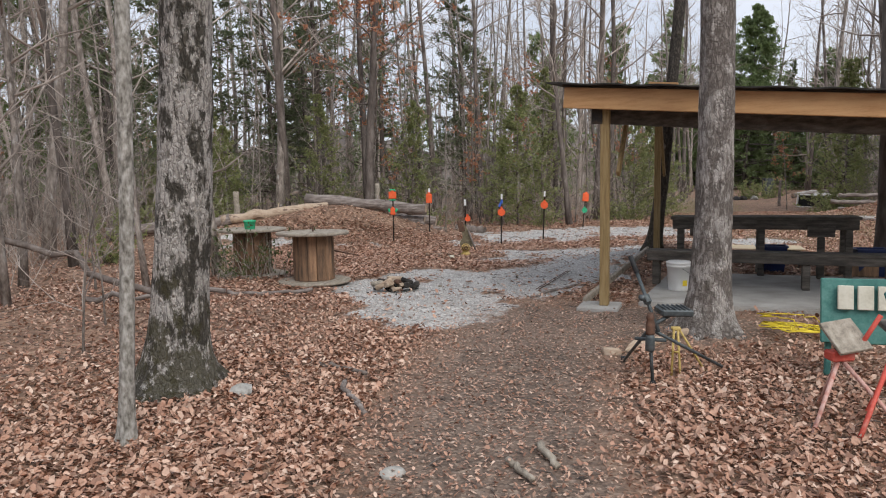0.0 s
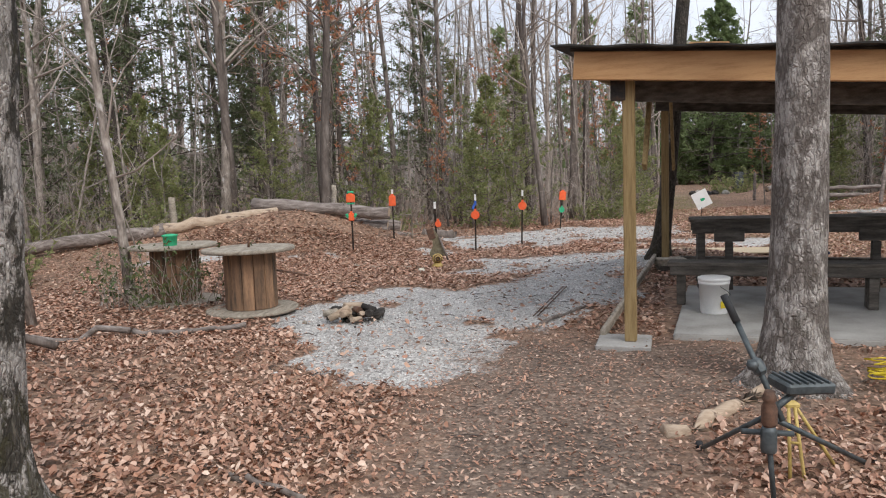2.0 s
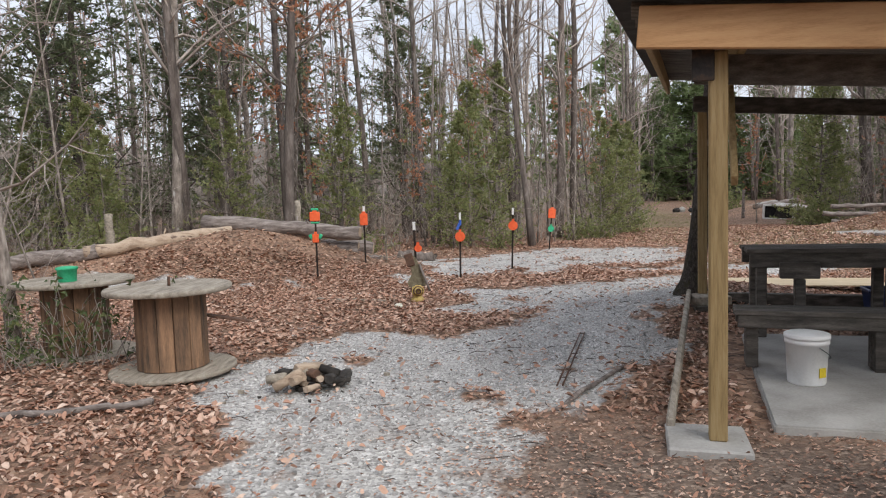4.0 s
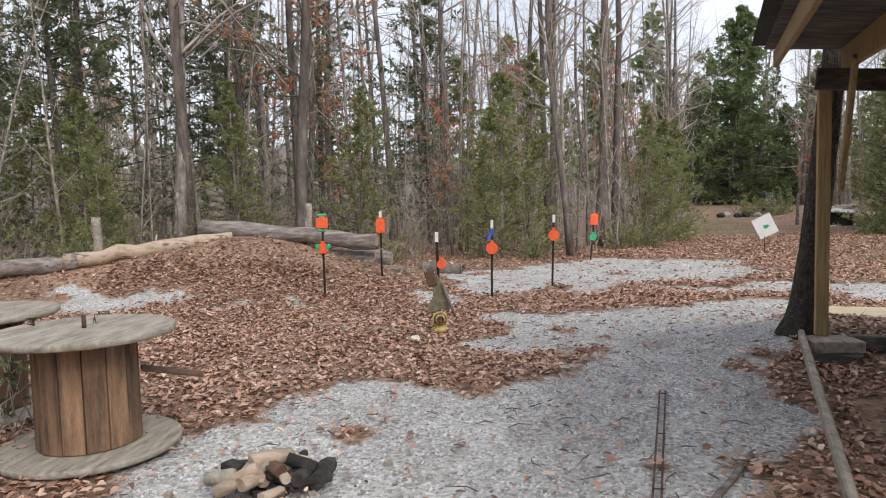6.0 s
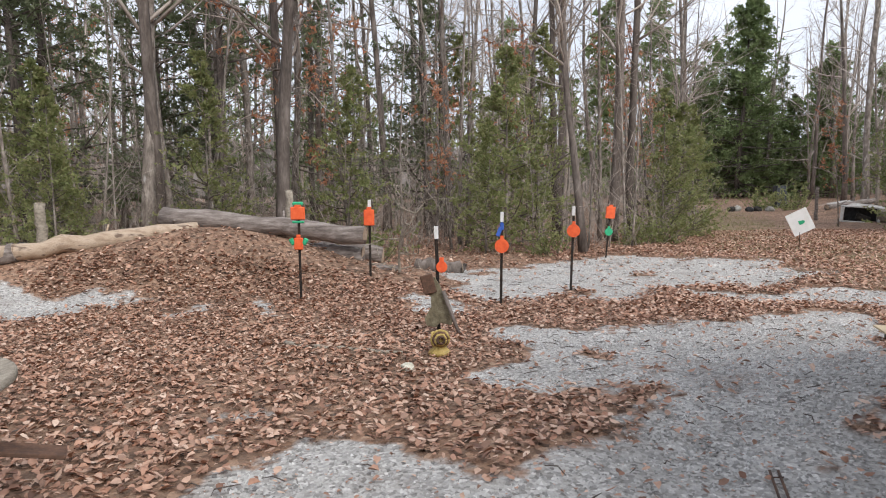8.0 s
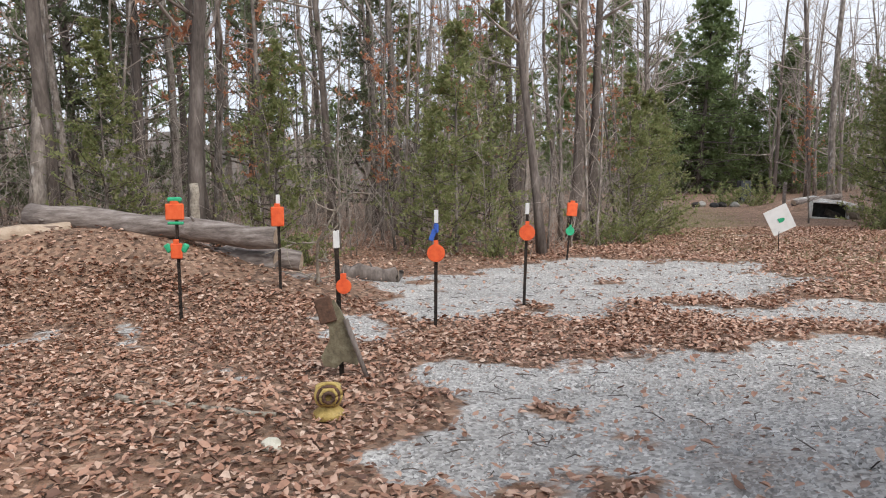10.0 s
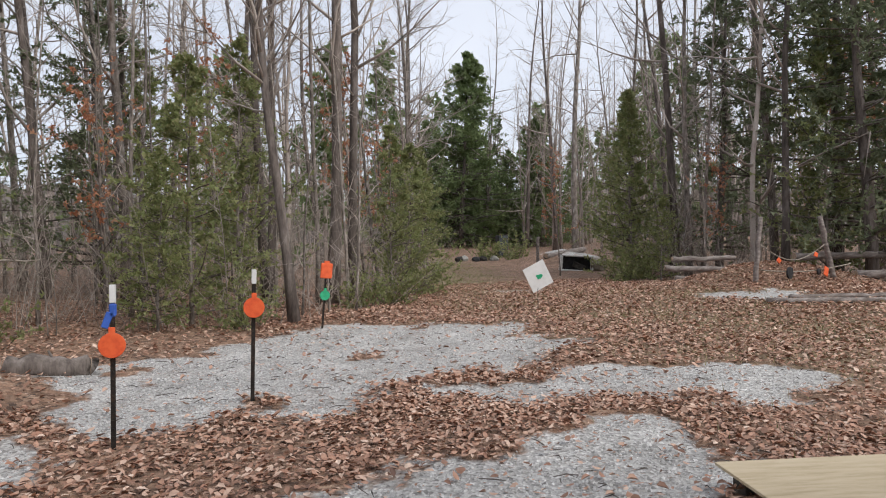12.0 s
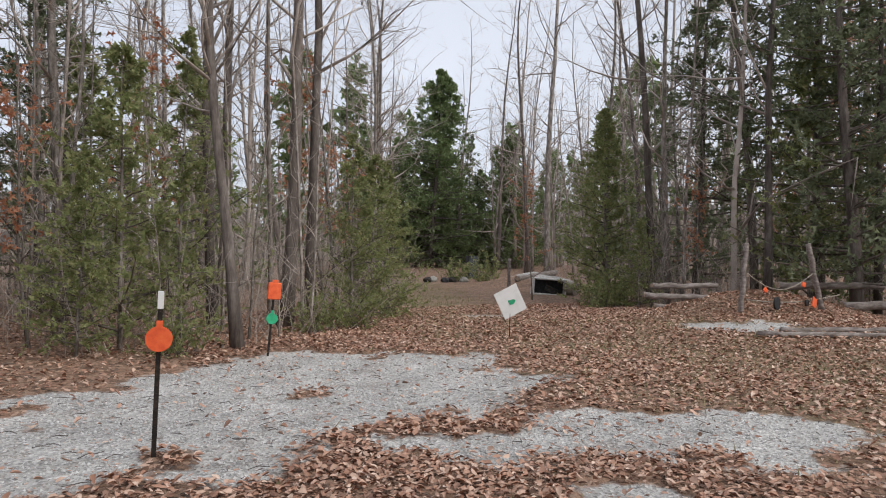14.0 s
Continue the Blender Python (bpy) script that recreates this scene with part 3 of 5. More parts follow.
def pebbles():
    """Loose stones on the crushed stone, and twigs and crumbs strewn over it."""
    rng = np.random.default_rng(8)
    n = 110000
    x, y = rng.uniform(-1.6, 7.2, n), rng.uniform(6.6, 22.4, n)
    k = rng.random(n) < stone(x, y) * np.where(y < 16, 1.0, 0.5)
    x, y = x[k], y[k]
    m = x.size
    s = rng.uniform(0.007, 0.02, m)
    a = rng.uniform(0, 6.28, m)
    base = np.array([(1, 0, -0.3), (-0.5, 0.9, -0.3), (-0.6, -0.8, -0.3), (0.05, 0.1, 0.75)])
    px = (base[None, :, 0] * np.cos(a)[:, None] - base[None, :, 1] * np.sin(a)[:, None]) * s[:, None]
    py = (base[None, :, 0] * np.sin(a)[:, None] + base[None, :, 1] * np.cos(a)[:, None]) * s[:, None]
    P = np.stack([x[:, None] + px, y[:, None] + py, (height(x, y) - 0.018)[:, None] + base[None, :, 2] * s[:, None]], -1)
    i = np.arange(m)[:, None] * 4
    f = np.concatenate([i + np.array([0, 1, 3]), i + np.array([1, 2, 3]), i + np.array([2, 0, 3])], 1).reshape(-1)
    me = bpy.data.meshes.new("pebbles")
    me.vertices.add(m * 4)
    me.vertices.foreach_set("co", P.astype(np.float32).ravel())
    me.loops.add(f.size)
    me.loops.foreach_set("vertex_index", f.astype(np.int32))
    me.polygons.add(f.size // 3)
    me.polygons.foreach_set("loop_start", np.arange(0, f.size, 3, dtype=np.int32))
    me.materials.append(PEBBLE)
    me.update(calc_edges=True)
    tagged(new("crushed_stone", me), "loose grey crushed stone on the clearing floor", "gravel", kind="stuff")


pebbles()


def litter_twigs():
    rng = np.random.default_rng(9)
    L = []
    for i in range(1700):
        x, y = rng.uniform(-5, 7.5), rng.uniform(1, 23)
        if 2.2 < x < 7 and 8.2 < y < 11.6:
            continue
        a, ln, z = rng.uniform(0, 6.28), rng.uniform(0.04, 0.2), hz(x, y) + 0.015
        c, s = math.cos(a) * ln / 2, math.sin(a) * ln / 2
        L.append(([(x - c, y - s, z), (x + rng.normal(0, 0.02), y + rng.normal(0, 0.02), z + 0.012), (x + c, y + s, z)], [0.004, 0.0045, 0.002], 3))
    tagged(new("ground_twigs", tubes("ground_twigs", L, BARK_DARK)), "small dark twigs strewn over stone and leaves", "twigs", kind="stuff")


litter_twigs()


def crumbs():
    """Broken leaf bits trodden into the soil and the stone."""
    rng = np.random.default_rng(12)
    n = 120000
    x, y = rng.uniform(-2.5, 7, n), rng.uniform(1, 22, n)
    w = np.clip(soil(x, y) * 1.2 * (y < 10), 0, 1) + 0.14 * stone(x, y)
    k = rng.random(n) < w
    x, y = np.concatenate([x[k]] * 1), y[k]
    m = x.size
    s, a, t = rng.uniform(0.006, 0.02, m), rng.uniform(0, 6.28, m), rng.normal(0, 0.4, m)
    base = np.array([(1, 0), (-0.4, 0.8), (-0.7, -0.7)])
    px = (base[None, :, 0] * np.cos(a)[:, None] - base[None, :, 1] * np.sin(a)[:, None]) * s[:, None]
    py = (base[None, :, 0] * np.sin(a)[:, None] + base[None, :, 1] * np.cos(a)[:, None]) * s[:, None]
    P = np.stack([x[:, None] + px, y[:, None] + py, (height(x, y) + 0.012 - 0.02 * stone(x, y))[:, None] + px * t[:, None]], -1)
    tagged(new("leaf_crumbs", quads_mesh("leaf_crumbs", P.reshape(-1, 3), 3, LITTER)), "broken brown leaf crumbs trodden into the soil", "leaves", kind="stuff")


crumbs()


# ---- trees ----
def limb(rng, start, heading, length, r0, steps, bend, up, k, taper=0.25):
    p = np.array(start, float)
    d = np.array(heading, float)
    d /= np.linalg.norm(d)
    pts, rad = [p.copy()], [r0]
    for i in range(steps):
        d = d + rng.normal(0, bend, 3) + np.array((0, 0, up))
        d /= np.linalg.norm(d)
        p = p + d * length / steps
        pts.append(p.copy())
        rad.append(r0 * (1 - (1 - taper) * (i + 1) / steps))
    return pts, rad, k


def bare_tree(seed, h, r, first, count, reach, twigs, k=7, sub=True, seg=5):
    """Lines of a leafless tree: trunk, and limbs with twigs."""
    rng = np.random.default_rng(seed)
    trunk = limb(rng, (0, 0, -0.1), (rng.normal(0, 0.03), rng.normal(0, 0.03), 1), h, r, 12, 0.035, 0.03, k, 0.12)
    trunk[1][0] *= 1.35
    crown = []
    for i in range(count):
        f = first + (1 - first) * (i + rng.random()) / count
        j = min(int(f * 12), 11)
        w = f * 12 - j
        p = np.array(trunk[0][j]) * (1 - w) + np.array(trunk[0][j + 1]) * w
        a = rng.uniform(0, 6.283)
        ln = reach * (1.15 - 0.75 * (f - first) / (1 - first)) * rng.uniform(0.5, 1.15)
        rr = max(0.006, min(trunk[1][j] * 0.45, 0.011 * ln + 0.006))
        b = limb(rng, p, (math.cos(a), math.sin(a), rng.uniform(0.25, 1.1)), ln, rr, seg, 0.2, 0.07, 4 if rr > 0.02 else 3)
        crown.append(b)
        for t in range(twigs):
            q = rng.integers(1, seg + 1)
            o = np.array(b[0][q])
            dd = o - np.array(b[0][q - 1])
            dd = dd / (np.linalg.norm(dd) + 1e-9) + rng.normal(0, 0.65, 3)
            tl = ln * rng.uniform(0.2, 0.5)
            c = limb(rng, o, dd, tl, max(0.0035, rr * 0.4), seg - 2, 0.25, 0.04, 3)
            crown.append(c)
            if sub:
                for s in range(2):
                    o2 = np.array(c[0][rng.integers(1, seg - 1)])
                    crown.append(limb(rng, o2, dd + rng.normal(0, 0.7, 3), tl * 0.55, 0.0035, 1, 0.25, 0.02, 3))
    return trunk, crown


def sprays(rng, lines, per, size, flat=0.3):
    """Small folded leaf sprays set along lines, as an array of triangles."""
    out = []
    for pts, rad, k in lines:
        pts = np.array(pts)
        n = len(pts)
        for i in range(per):
            f = rng.uniform(0.15, 1.0) * (n - 1)
            j = min(int(f), n - 2)
            p = pts[j] + (pts[j + 1] - pts[j]) * (f - j)
            d = (pts[j + 1] - pts[j])
            d = d / (np.linalg.norm(d) + 1e-9) + rng.normal(0, 0.6, 3)
            d /= np.linalg.norm(d)
            s = np.cross(d, rng.normal(0, 1, 3))
            s /= np.linalg.norm(s) + 1e-9
            ln = size * rng.uniform(0.6, 1.4)
            out += [p - s * ln * flat * 0.3, p + s * ln * flat * 0.3, p + d * ln + s * ln * 0.1]
            out += [p + d * ln * 0.3, p + d * ln * 0.5 + s * ln * flat * 1.6, p + d * ln * 0.85]
    return np.array(out)


def evergreen(seed, h, r, base, width, layers, per, size, droop, sparse=0.0):
    """Trunk, boughs and sprays of a conifer."""
    rng = np.random.default_rng(seed)
    trunk = limb(rng, (0, 0, -0.1), (0, 0, 1), h, r, 10, 0.02, 0.03, 7, 0.1)
    boughs, fine = [], []
    for i in range(layers):
        f = base + (1 - base) * (i + rng.random()) / layers
        j = min(int(f * 10), 9)
        p = np.array(trunk[0][j]) + (np.array(trunk[0][j + 1]) - np.array(trunk[0][j])) * (f * 10 - j)
        ln = width * (1 - (f - base) / (1 - base)) ** 0.8 * rng.uniform(0.55, 1.15) + 0.12
        if rng.random() < sparse:
            ln *= 0.5
        a = rng.uniform(0, 6.283)
        b = limb(rng, p, (math.cos(a), math.sin(a), droop), ln, 0.012 * ln + 0.004, 4, 0.1, 0.04, 3)
        boughs.append(b)
        fine.append(b)
        for t in range(4):
            q = rng.integers(1, 4)
            dd = np.array(b[0][q + 1]) - np.array(b[0][q])
            c = limb(rng, b[0][q], dd / (np.linalg.norm(dd) + 1e-9) + rng.normal(0, 0.55, 3), ln * 0.4, 0.004, 2, 0.15, 0, 3)
            fine.append(c)
    return trunk, boughs, sprays(rng, fine, per, size)


def tree_thing(name, lines, bark, label, leaves=None, leaf_mat=None, rust=0):
    trunk, crown = lines
    t = thing(name, pose(0, 0, -60), label, "tree")
    part("trunk", tubes("trunk", [trunk], bark), None, t)
    c = part("crown", tubes("crown", crown, TWIG if leaves is None else BARK_DARK), None, t)
    if leaves is not None:
        part("foliage", quads_mesh("foliage", leaves, 3, leaf_mat), None, c)
    return t


def place(proto, x, y, s=1.0, turn=0.0, lean=(0, 0), label="", z=None):
    o = copy_thing(proto, pose(x, y, hz(x, y) if z is None else z, lean[0], lean[1], turn) @ Matrix.Diagonal((s, s, s, 1)))
    if label:
        o["label"] = label
    return o


rng = np.random.default_rng(11)
BARE = [tree_thing("bare_tree", bare_tree(20 + i, 15 + i, 0.085 + 0.014 * i, 0.2 + 0.04 * (i % 3), 30, 2.9, 5, 7, True, 4), (BARK_GREY, BARK_DARK)[i % 2], "leafless grey-barked forest tree with fine twigs") for i in range(5)]
POLE = [tree_thing("young_tree", bare_tree(40 + i, 8 + 1.5 * i, 0.035 + 0.008 * i, 0.12, 26, 1.4, 5, 5, False, 4), BARK_GREY, "slender leafless young tree with thin grey stem") for i in range(4)]
SAPLING = [tree_thing("sapling", bare_tree(60 + i, 2.6 + 0.5 * i, 0.013, 0.08, 16, 0.9, 6, 4, False, 4), BARK_GREY, "thin leafless brushy sapling") for i in range(3)]
CEDARS = []
for i in range(3):
    a, b, c = evergreen(80 + i, 4.6 + 0.5 * i, 0.045, 0.04, 1.75, 80, 11, 0.13, 0.2, 0.4)
    CEDARS.append(tree_thing("cedar", (a, b), BARK_GREY, "olive-green young cedar with feathery loose foliage", c, CEDAR))
FIRS = []
for i in range(2):
    a, b, c = evergreen(90 + i, 15 + 2 * i, 0.2, 0.03, 6.0, 210, 17, 0.34, -0.05, 0.2)
    FIRS.append(tree_thing("fir_tree", (a, b), BARK_DARK, "tall dark green conifer with drooping boughs", c, NEEDLE_DARK))
PINES = []
for i in range(2):
    a, b, c = evergreen(95 + i, 15 + i, 0.13, 0.3, 2.6, 70, 10, 0.24, 0.2, 0.4)
    PINES.append(tree_thing("pine_tree", (a, b), BARK_DARK, "tall pine with bare lower trunk and sparse green crown", c, NEEDLE))


POLE_LINES = [bare_tree(140 + i, 6 + i, 0.035, 0.12, 24, 1.3, 5, 5, False) for i in range(2)]


def rusty(seed):
    t, c = bare_tree(seed, 14, 0.15, 0.25, 26, 2.4, 6)
    r = np.random.default_rng(seed)
    return tree_thing("oak_tree", (t, c), BARK_DARK, "dark oak trunk still holding rusty orange leaves", sprays(r, c[0:260], 4, 0.14, 0.6), RUST_LEAF)


OAKS = [rusty(101), rusty(102)]
HEMLOCKS = []
for i in range(2):
    a, b, c = evergreen(120 + i, 13 + 2 * i, 0.17, 0.05, 3.8, 130, 15, 0.2, 0.02, 0.3)
    HEMLOCKS.append(tree_thing("hemlock_tree", (a, b), BARK_DARK, "tall hemlock with dark trunk and loose layered green boughs", c, NEEDLE))


def shrub_lines(seed):
    """Stems of a low evergreen shrub, spreading from the root."""
    r = np.random.default_rng(seed)
    return [limb(r, (r.normal(0, 0.2), r.normal(0, 0.2), -0.05), (r.normal(0, 0.7), r.normal(0, 0.7), 0.9), r.uniform(0.6, 1.5), 0.009, 4, 0.2, 0.02, 3) for i in range(34)]


SHRUBS = []
for i in range(2):
    c = shrub_lines(150 + i)
    SHRUBS.append(tree_thing("evergreen_shrub", (c[0], c[1:]), BARK_GREY, "low broad-leaved evergreen shrub at the forest edge", sprays(np.random.default_rng(155 + i), c, 22, 0.1, 0.55), CEDAR))
BEECH = [tree_thing("young_beech", POLE_LINES[i], BARK_GREY, "young tree still holding dry tan leaves", sprays(np.random.default_rng(i), POLE_LINES[i][1][20:110], 6, 0.09, 0.6), RUST_LEAF) for i in range(2)]


def clear(x, y):
    """True in the open ground, where nothing tall grows."""
    left = np.interp(y, [-40, 4, 9, 16, 20, 21.5, 23.5, 26, 34, 60], [-3, -4.5, -6, -9.5, -9, -9, 2.8, 5.6, 8.6, 16.5])
    right = np.interp(y, [-40, 18, 24, 25.5, 30, 36, 44, 60], [14, 15, 17.5, 13.4, 14.6, 19, 20, 21])
    return (x > left) & (x < right) & (y > -5) & (y < 62)


# trees that stand out one by one: kind, place, size, turn
for proto, x, y, s, turn, lean in (
        (BARE[1], 2.74, 23.6, 0.95, 20, (0, 0)), (BARE[3], 3.9, 26.5, 1.15, 80, (0, 1)), (BARE[1], 4.6, 27.5, 1.2, 140, (0, 0)),
        (OAKS[0], -3.9, 22.6, 1.1, 0, (0, 1)), (BARE[3], -7.1, 23.4, 1.25, 40, (0, 0)), (BARE[2], -0.6, 29.5, 1.1, 60, (0, 2)),
        (BARE[0], -11.5, 20.5, 1.2, 0, (0, 0)), (BARE[2], -9.6, 17.2, 1.0, 30, (0, 0)), (BARE[1], -7.6, 12.6, 0.9, 50, (0, 2)),
        (BARE[0], -6.6, 9.9, 0.75, 10, (0, -1)), (BARE[2], -8.9, 13.6, 1.1, 200, (0, 0)), (POLE[2], -5.6, 8.3, 1.0, 0, (0, -3)),
        (FIRS[0], 20.6, 63.0, 1.05, 0, (0, 0)), (FIRS[0], 16.5, 64.5, 0.65, 200, (0, 0)),
        (FIRS[0], 27.0, 61.0, 0.7, 120, (0, 0)),
        (CEDARS[0], 1.0, 24.2, 1.05, 0, (0, 0)), (CEDARS[2], 1.9, 25.6, 1.0, 90, (0, 0)),
        (CEDARS[0], 6.1, 27.9, 0.85, 130, (0, 0)), (CEDARS[2], 5.4, 27.0, 0.75, 10, (0, 0)), (CEDARS[1], 7.2, 30.0, 0.8, 60, (0, 0)),
        (CEDARS[1], 14.8, 31.0, 1.25, 20, (0, 0)), (CEDARS[2], 15.8, 32.5, 1.2, 160, (0, 0)), (CEDARS[0], 13.9, 28.2, 0.55, 70, (0, 0)),
        (CEDARS[1], 17.4, 25.6, 1.5, 0, (0, 0)), (PINES[0], 18.6, 24.6, 0.85, 70, (0, 0)), (BEECH[0], 15.3, 27.2, 0.8, 0, (0, 0)), (BEECH[1], 13.2, 33.0, 0.8, 0, (0, 0)), (BEECH[0], -0.3, 24.6, 0.9, 30, (0, 0)), (BEECH[1], 1.6, 27.0, 1.1, 0, (0, 0)), (BEECH[0], -3.2, 24.6, 1.0, 0, (0, 0)),
        (CEDARS[1], 0.5, 23.3, 0.6, 0, (0, 0)), (CEDARS[0], -9.8, 23.4, 1.0, 0, (0, 0)), (PINES[1], 17.6, 27.6, 1.05, 0, (0, 0)),
        (BARE[2], 15.2, 28.6, 0.9, 0, (0, 4)), (BARE[0], 17.0, 34.0, 1.1, 90, (0, -2)), (BARE[4], 19.0, 42.0, 1.2, 20, (0, 0)),
        (HEMLOCKS[0], 17.6, 24.4, 1.0, 0, (0, 0)), (HEMLOCKS[1], 19.4, 27.0, 1.1, 40, (0, 0)), (HEMLOCKS[0], 18.0, 30.5, 0.9, 150, (0, 0)), (HEMLOCKS[1], 20.5, 22.0, 1.0, 220, (0, 0)),
        (HEMLOCKS[0], -8.5, 31.0, 1.0, 20, (0, 0)), (HEMLOCKS[1], -5.6, 33.5, 0.9, 120, (0, 0)), (HEMLOCKS[1], -12.0, 27.0, 1.0, 220, (0, 0)), (PINES[1], -14.5, 30.0, 1.1, 0, (0, 0)), (PINES[0], -7.0, 27.5, 1.1, 0, (0, 0)), (HEMLOCKS[1], 27.0, 70.0, 0.8, 30, (0, 0)), (HEMLOCKS[0], -13.5, 24.0, 0.9, 80, (0, 0)), (HEMLOCKS[0], -1.5, 33.0, 0.9, 10, (0, 0)), (HEMLOCKS[1], -9.5, 29.0, 0.9, 10, (0, 0)),
        (BARE[0], 8.2, 35.5, 1.0, 10, (0, 2)), (BARE[2], 9.4, 39.0, 1.0, 60, (0, 1)), (BARE[1], 10.8, 43.0, 1.1, 100, (0, 0)), (BARE[3], 12.2, 48.0, 1.1, 200, (0, 2)), (BARE[0], 13.6, 53.0, 1.1, 300, (0, 0)), (BARE[2], 15.0, 58.0, 1.1, 20, (0, 0)), (BARE[1], 12.6, 55.0, 1.1, 40, (0, 0)),
        (FIRS[1], 17.5, 67.0, 0.6, 90, (0, 0)), (FIRS[0], 19.6, 70.0, 0.7, 30, (0, 0)), (FIRS[1], 23.0, 67.0, 0.6, 160, (0, 0)), (FIRS[0], 25.4, 65.0, 0.55, 10, (0, 0)), (POLE[3], -3.9, 10.9, 1.1, 200, (0, 4)),
        (BARE[4], 26.5, 60.0, 1.25, 10, (0, 0)), (BARE[3], 24.0, 58.0, 1.2, 70, (0, 0)), (BARE[2], 23.0, 64.0, 1.2, 120, (0, 0)), (BARE[1], 17.5, 62.0, 1.15, 0, (0, 0)), (BARE[0], 25.3, 55.0, 1.3, 190, (0, 1)), (BARE[3], 21.6, 49.0, 1.15, 0, (0, -1)),
        (SHRUBS[0], 13.4, 29.0, 1.0, 0, (0, 0)), (SHRUBS[1], 14.2, 29.8, 1.1, 60, (0, 0)), (SHRUBS[0], 16.0, 42.5, 1.2, 20, (0, 0)), (SHRUBS[1], 15.2, 44.5, 1.2, 90, (0, 0)), (SHRUBS[1], 5.2, 26.2, 0.9, 0, (0, 0)), (SHRUBS[0], 4.4, 25.4, 0.7, 0, (0, 0)),
        (SHRUBS[0], -8.2, 20.4, 0.9, 0, (0, 0)), (SHRUBS[1], -10.2, 19.0, 1.0, 30, (0, 0)), (SHRUBS[0], -5.3, 21.4, 0.8, 60, (0, 0)), (SHRUBS[1], -1.9, 22.2, 0.8, 0, (0, 0)), (SHRUBS[0], 1.9, 23.2, 0.7, 0, (0, 0)), (SHRUBS[1], 6.6, 28.4, 0.8, 0, (0, 0)), (SHRUBS[0], -7.0, 13.0, 0.8, 0, (0, 0)),
        (POLE[1], -4.9, 6.4, 0.8, 40, (0, 3)), (POLE[3], -4.4, 9.6, 0.8, 10, (0, -4)), (SAPLING[0], -2.9, 5.9, 1.1, 0, (0, 4)), (SAPLING[1], -3.4, 7.0, 1.1, 70, (0, -5)), (SAPLING[2], -3.9, 5.2, 1.2, 150, (0, 3)), (SAPLING[2], -4.3, 12.2, 1.1, 20, (0, -8)), (SAPLING[0], -5.0, 9.3, 1.3, 220, (4, 0)),
        (CEDARS[2], -5.4, 22.2, 0.8, 0, (0, 0)), (CEDARS[1], -2.6, 23.2, 0.85, 0, (0, 0)), (CEDARS[0], -8.4, 21.6, 0.75, 10, (0, 0)),
        (PINES[1], -12, 26, 1.0, 0, (0, 0))):
    place(proto, x, y, s, turn, lean)

made = []
while len(made) < 215:
    x, y = rng.uniform(-26, 30), rng.uniform(2, 46)
    if clear(x, y) or clear(x + 0.7, y) or clear(x - 0.7, y) or (x > 14 and y < 20) or any((x - a) ** 2 + (y - b) ** 2 < 1.1 for a, b in made):
        continue
    made.append((x, y))
    u = rng.random()
    kinds = BARE if u < 0.45 else POLE if u < 0.88 else PINES if u < 0.895 else CEDARS if u < 0.92 else BEECH if u < 0.97 else OAKS
    p = kinds[rng.integers(len(kinds))]
    place(p, x, y, rng.uniform(0.8, 1.2), rng.uniform(0, 360), (rng.normal(0, 2), rng.normal(0, 2)))
made = []
while len(made) < 125:
    x, y = rng.uniform(-15, 22), rng.uniform(5, 36)
    if clear(x, y) or not (clear(x + 4, y) or clear(x - 4, y) or clear(x, y - 4)) or (x > 13 and y < 21):
        continue
    made.append((x, y))
    u = rng.random()
    p = SAPLING[rng.integers(3)] if u < 0.75 else POLE[rng.integers(4)]
    place(p, x, y, rng.uniform(0.7, 1.25) * (1 if u < 0.75 else 0.7), rng.uniform(0, 360), (rng.normal(0, 6), rng.normal(0, 6)))


def far_woods():
    """The depth of the forest, past the trees that can be told apart."""
    r = np.random.default_rng(17)
    stems, green = [], []
    protos = [bare_tree(200 + i, 13 + 1.5 * i, 0.085, 0.1, 20, 2.8, 4, 4, False, 3) for i in range(3)]
    ev = [evergreen(220 + i, 12 + 2 * i, 0.14, 0.1, 2.6, 30, 4, 0.8, 0.0, 0.3) for i in range(2)]
    n = 0
    while n < 640:
        x, y = (r.uniform(-62, 75), r.uniform(-30, 95)) if n < 400 else (r.uniform(2, 52), r.uniform(62, 92)) if n < 510 else (r.uniform(-50, -21), r.uniform(14, 62)) if n < 540 else (r.uniform(-32, 5), r.uniform(28, 58)) if n < 575 else (r.uniform(15, 42), r.uniform(28, 62))
        near = n < 540 and (-20 < x < 24) and (2 < y < 40)
        if clear(x, y) or clear(x - 1.5, y) or clear(x + 1.5, y) or (near and r.random() < 0.9) or (-8 < x < 14 and y < 21 and y > -9):
            continue
        n += 1
        s, a = r.uniform(0.8, 1.2), r.uniform(0, 6.28)
        m = np.array(((math.cos(a), -math.sin(a), 0), (math.sin(a), math.cos(a), 0), (0, 0, 1))) * s
        o = np.array((x, y, hz(x, y) - 0.1))
        if r.random() < (0.88 if n < 400 else 0.8 if n < 540 else 0.93):
            t, c = protos[r.integers(3)]
            for pts, rad, k in [t] + c:
                stems.append((np.array(pts) @ m.T + o, np.array(rad) * s * 1.2, k))
        else:
            t, b, lf = ev[r.integers(2)]
            stems.append((np.array(t[0]) @ m.T + o, np.array(t[1]) * s, 5))
            green.append(lf @ m.T + o)
    root = thing("far_woods", pose(0, 0, 0), "deep leafless woods with scattered dark evergreens", "forest", kind="stuff")
    tagged(part("stems", tubes("stems", stems, TWIG), None, root), kind="stuff")
    tagged(part("needles", quads_mesh("needles", np.concatenate(green), 3, NEEDLE_DARK), None, root), kind="stuff")


far_woods()


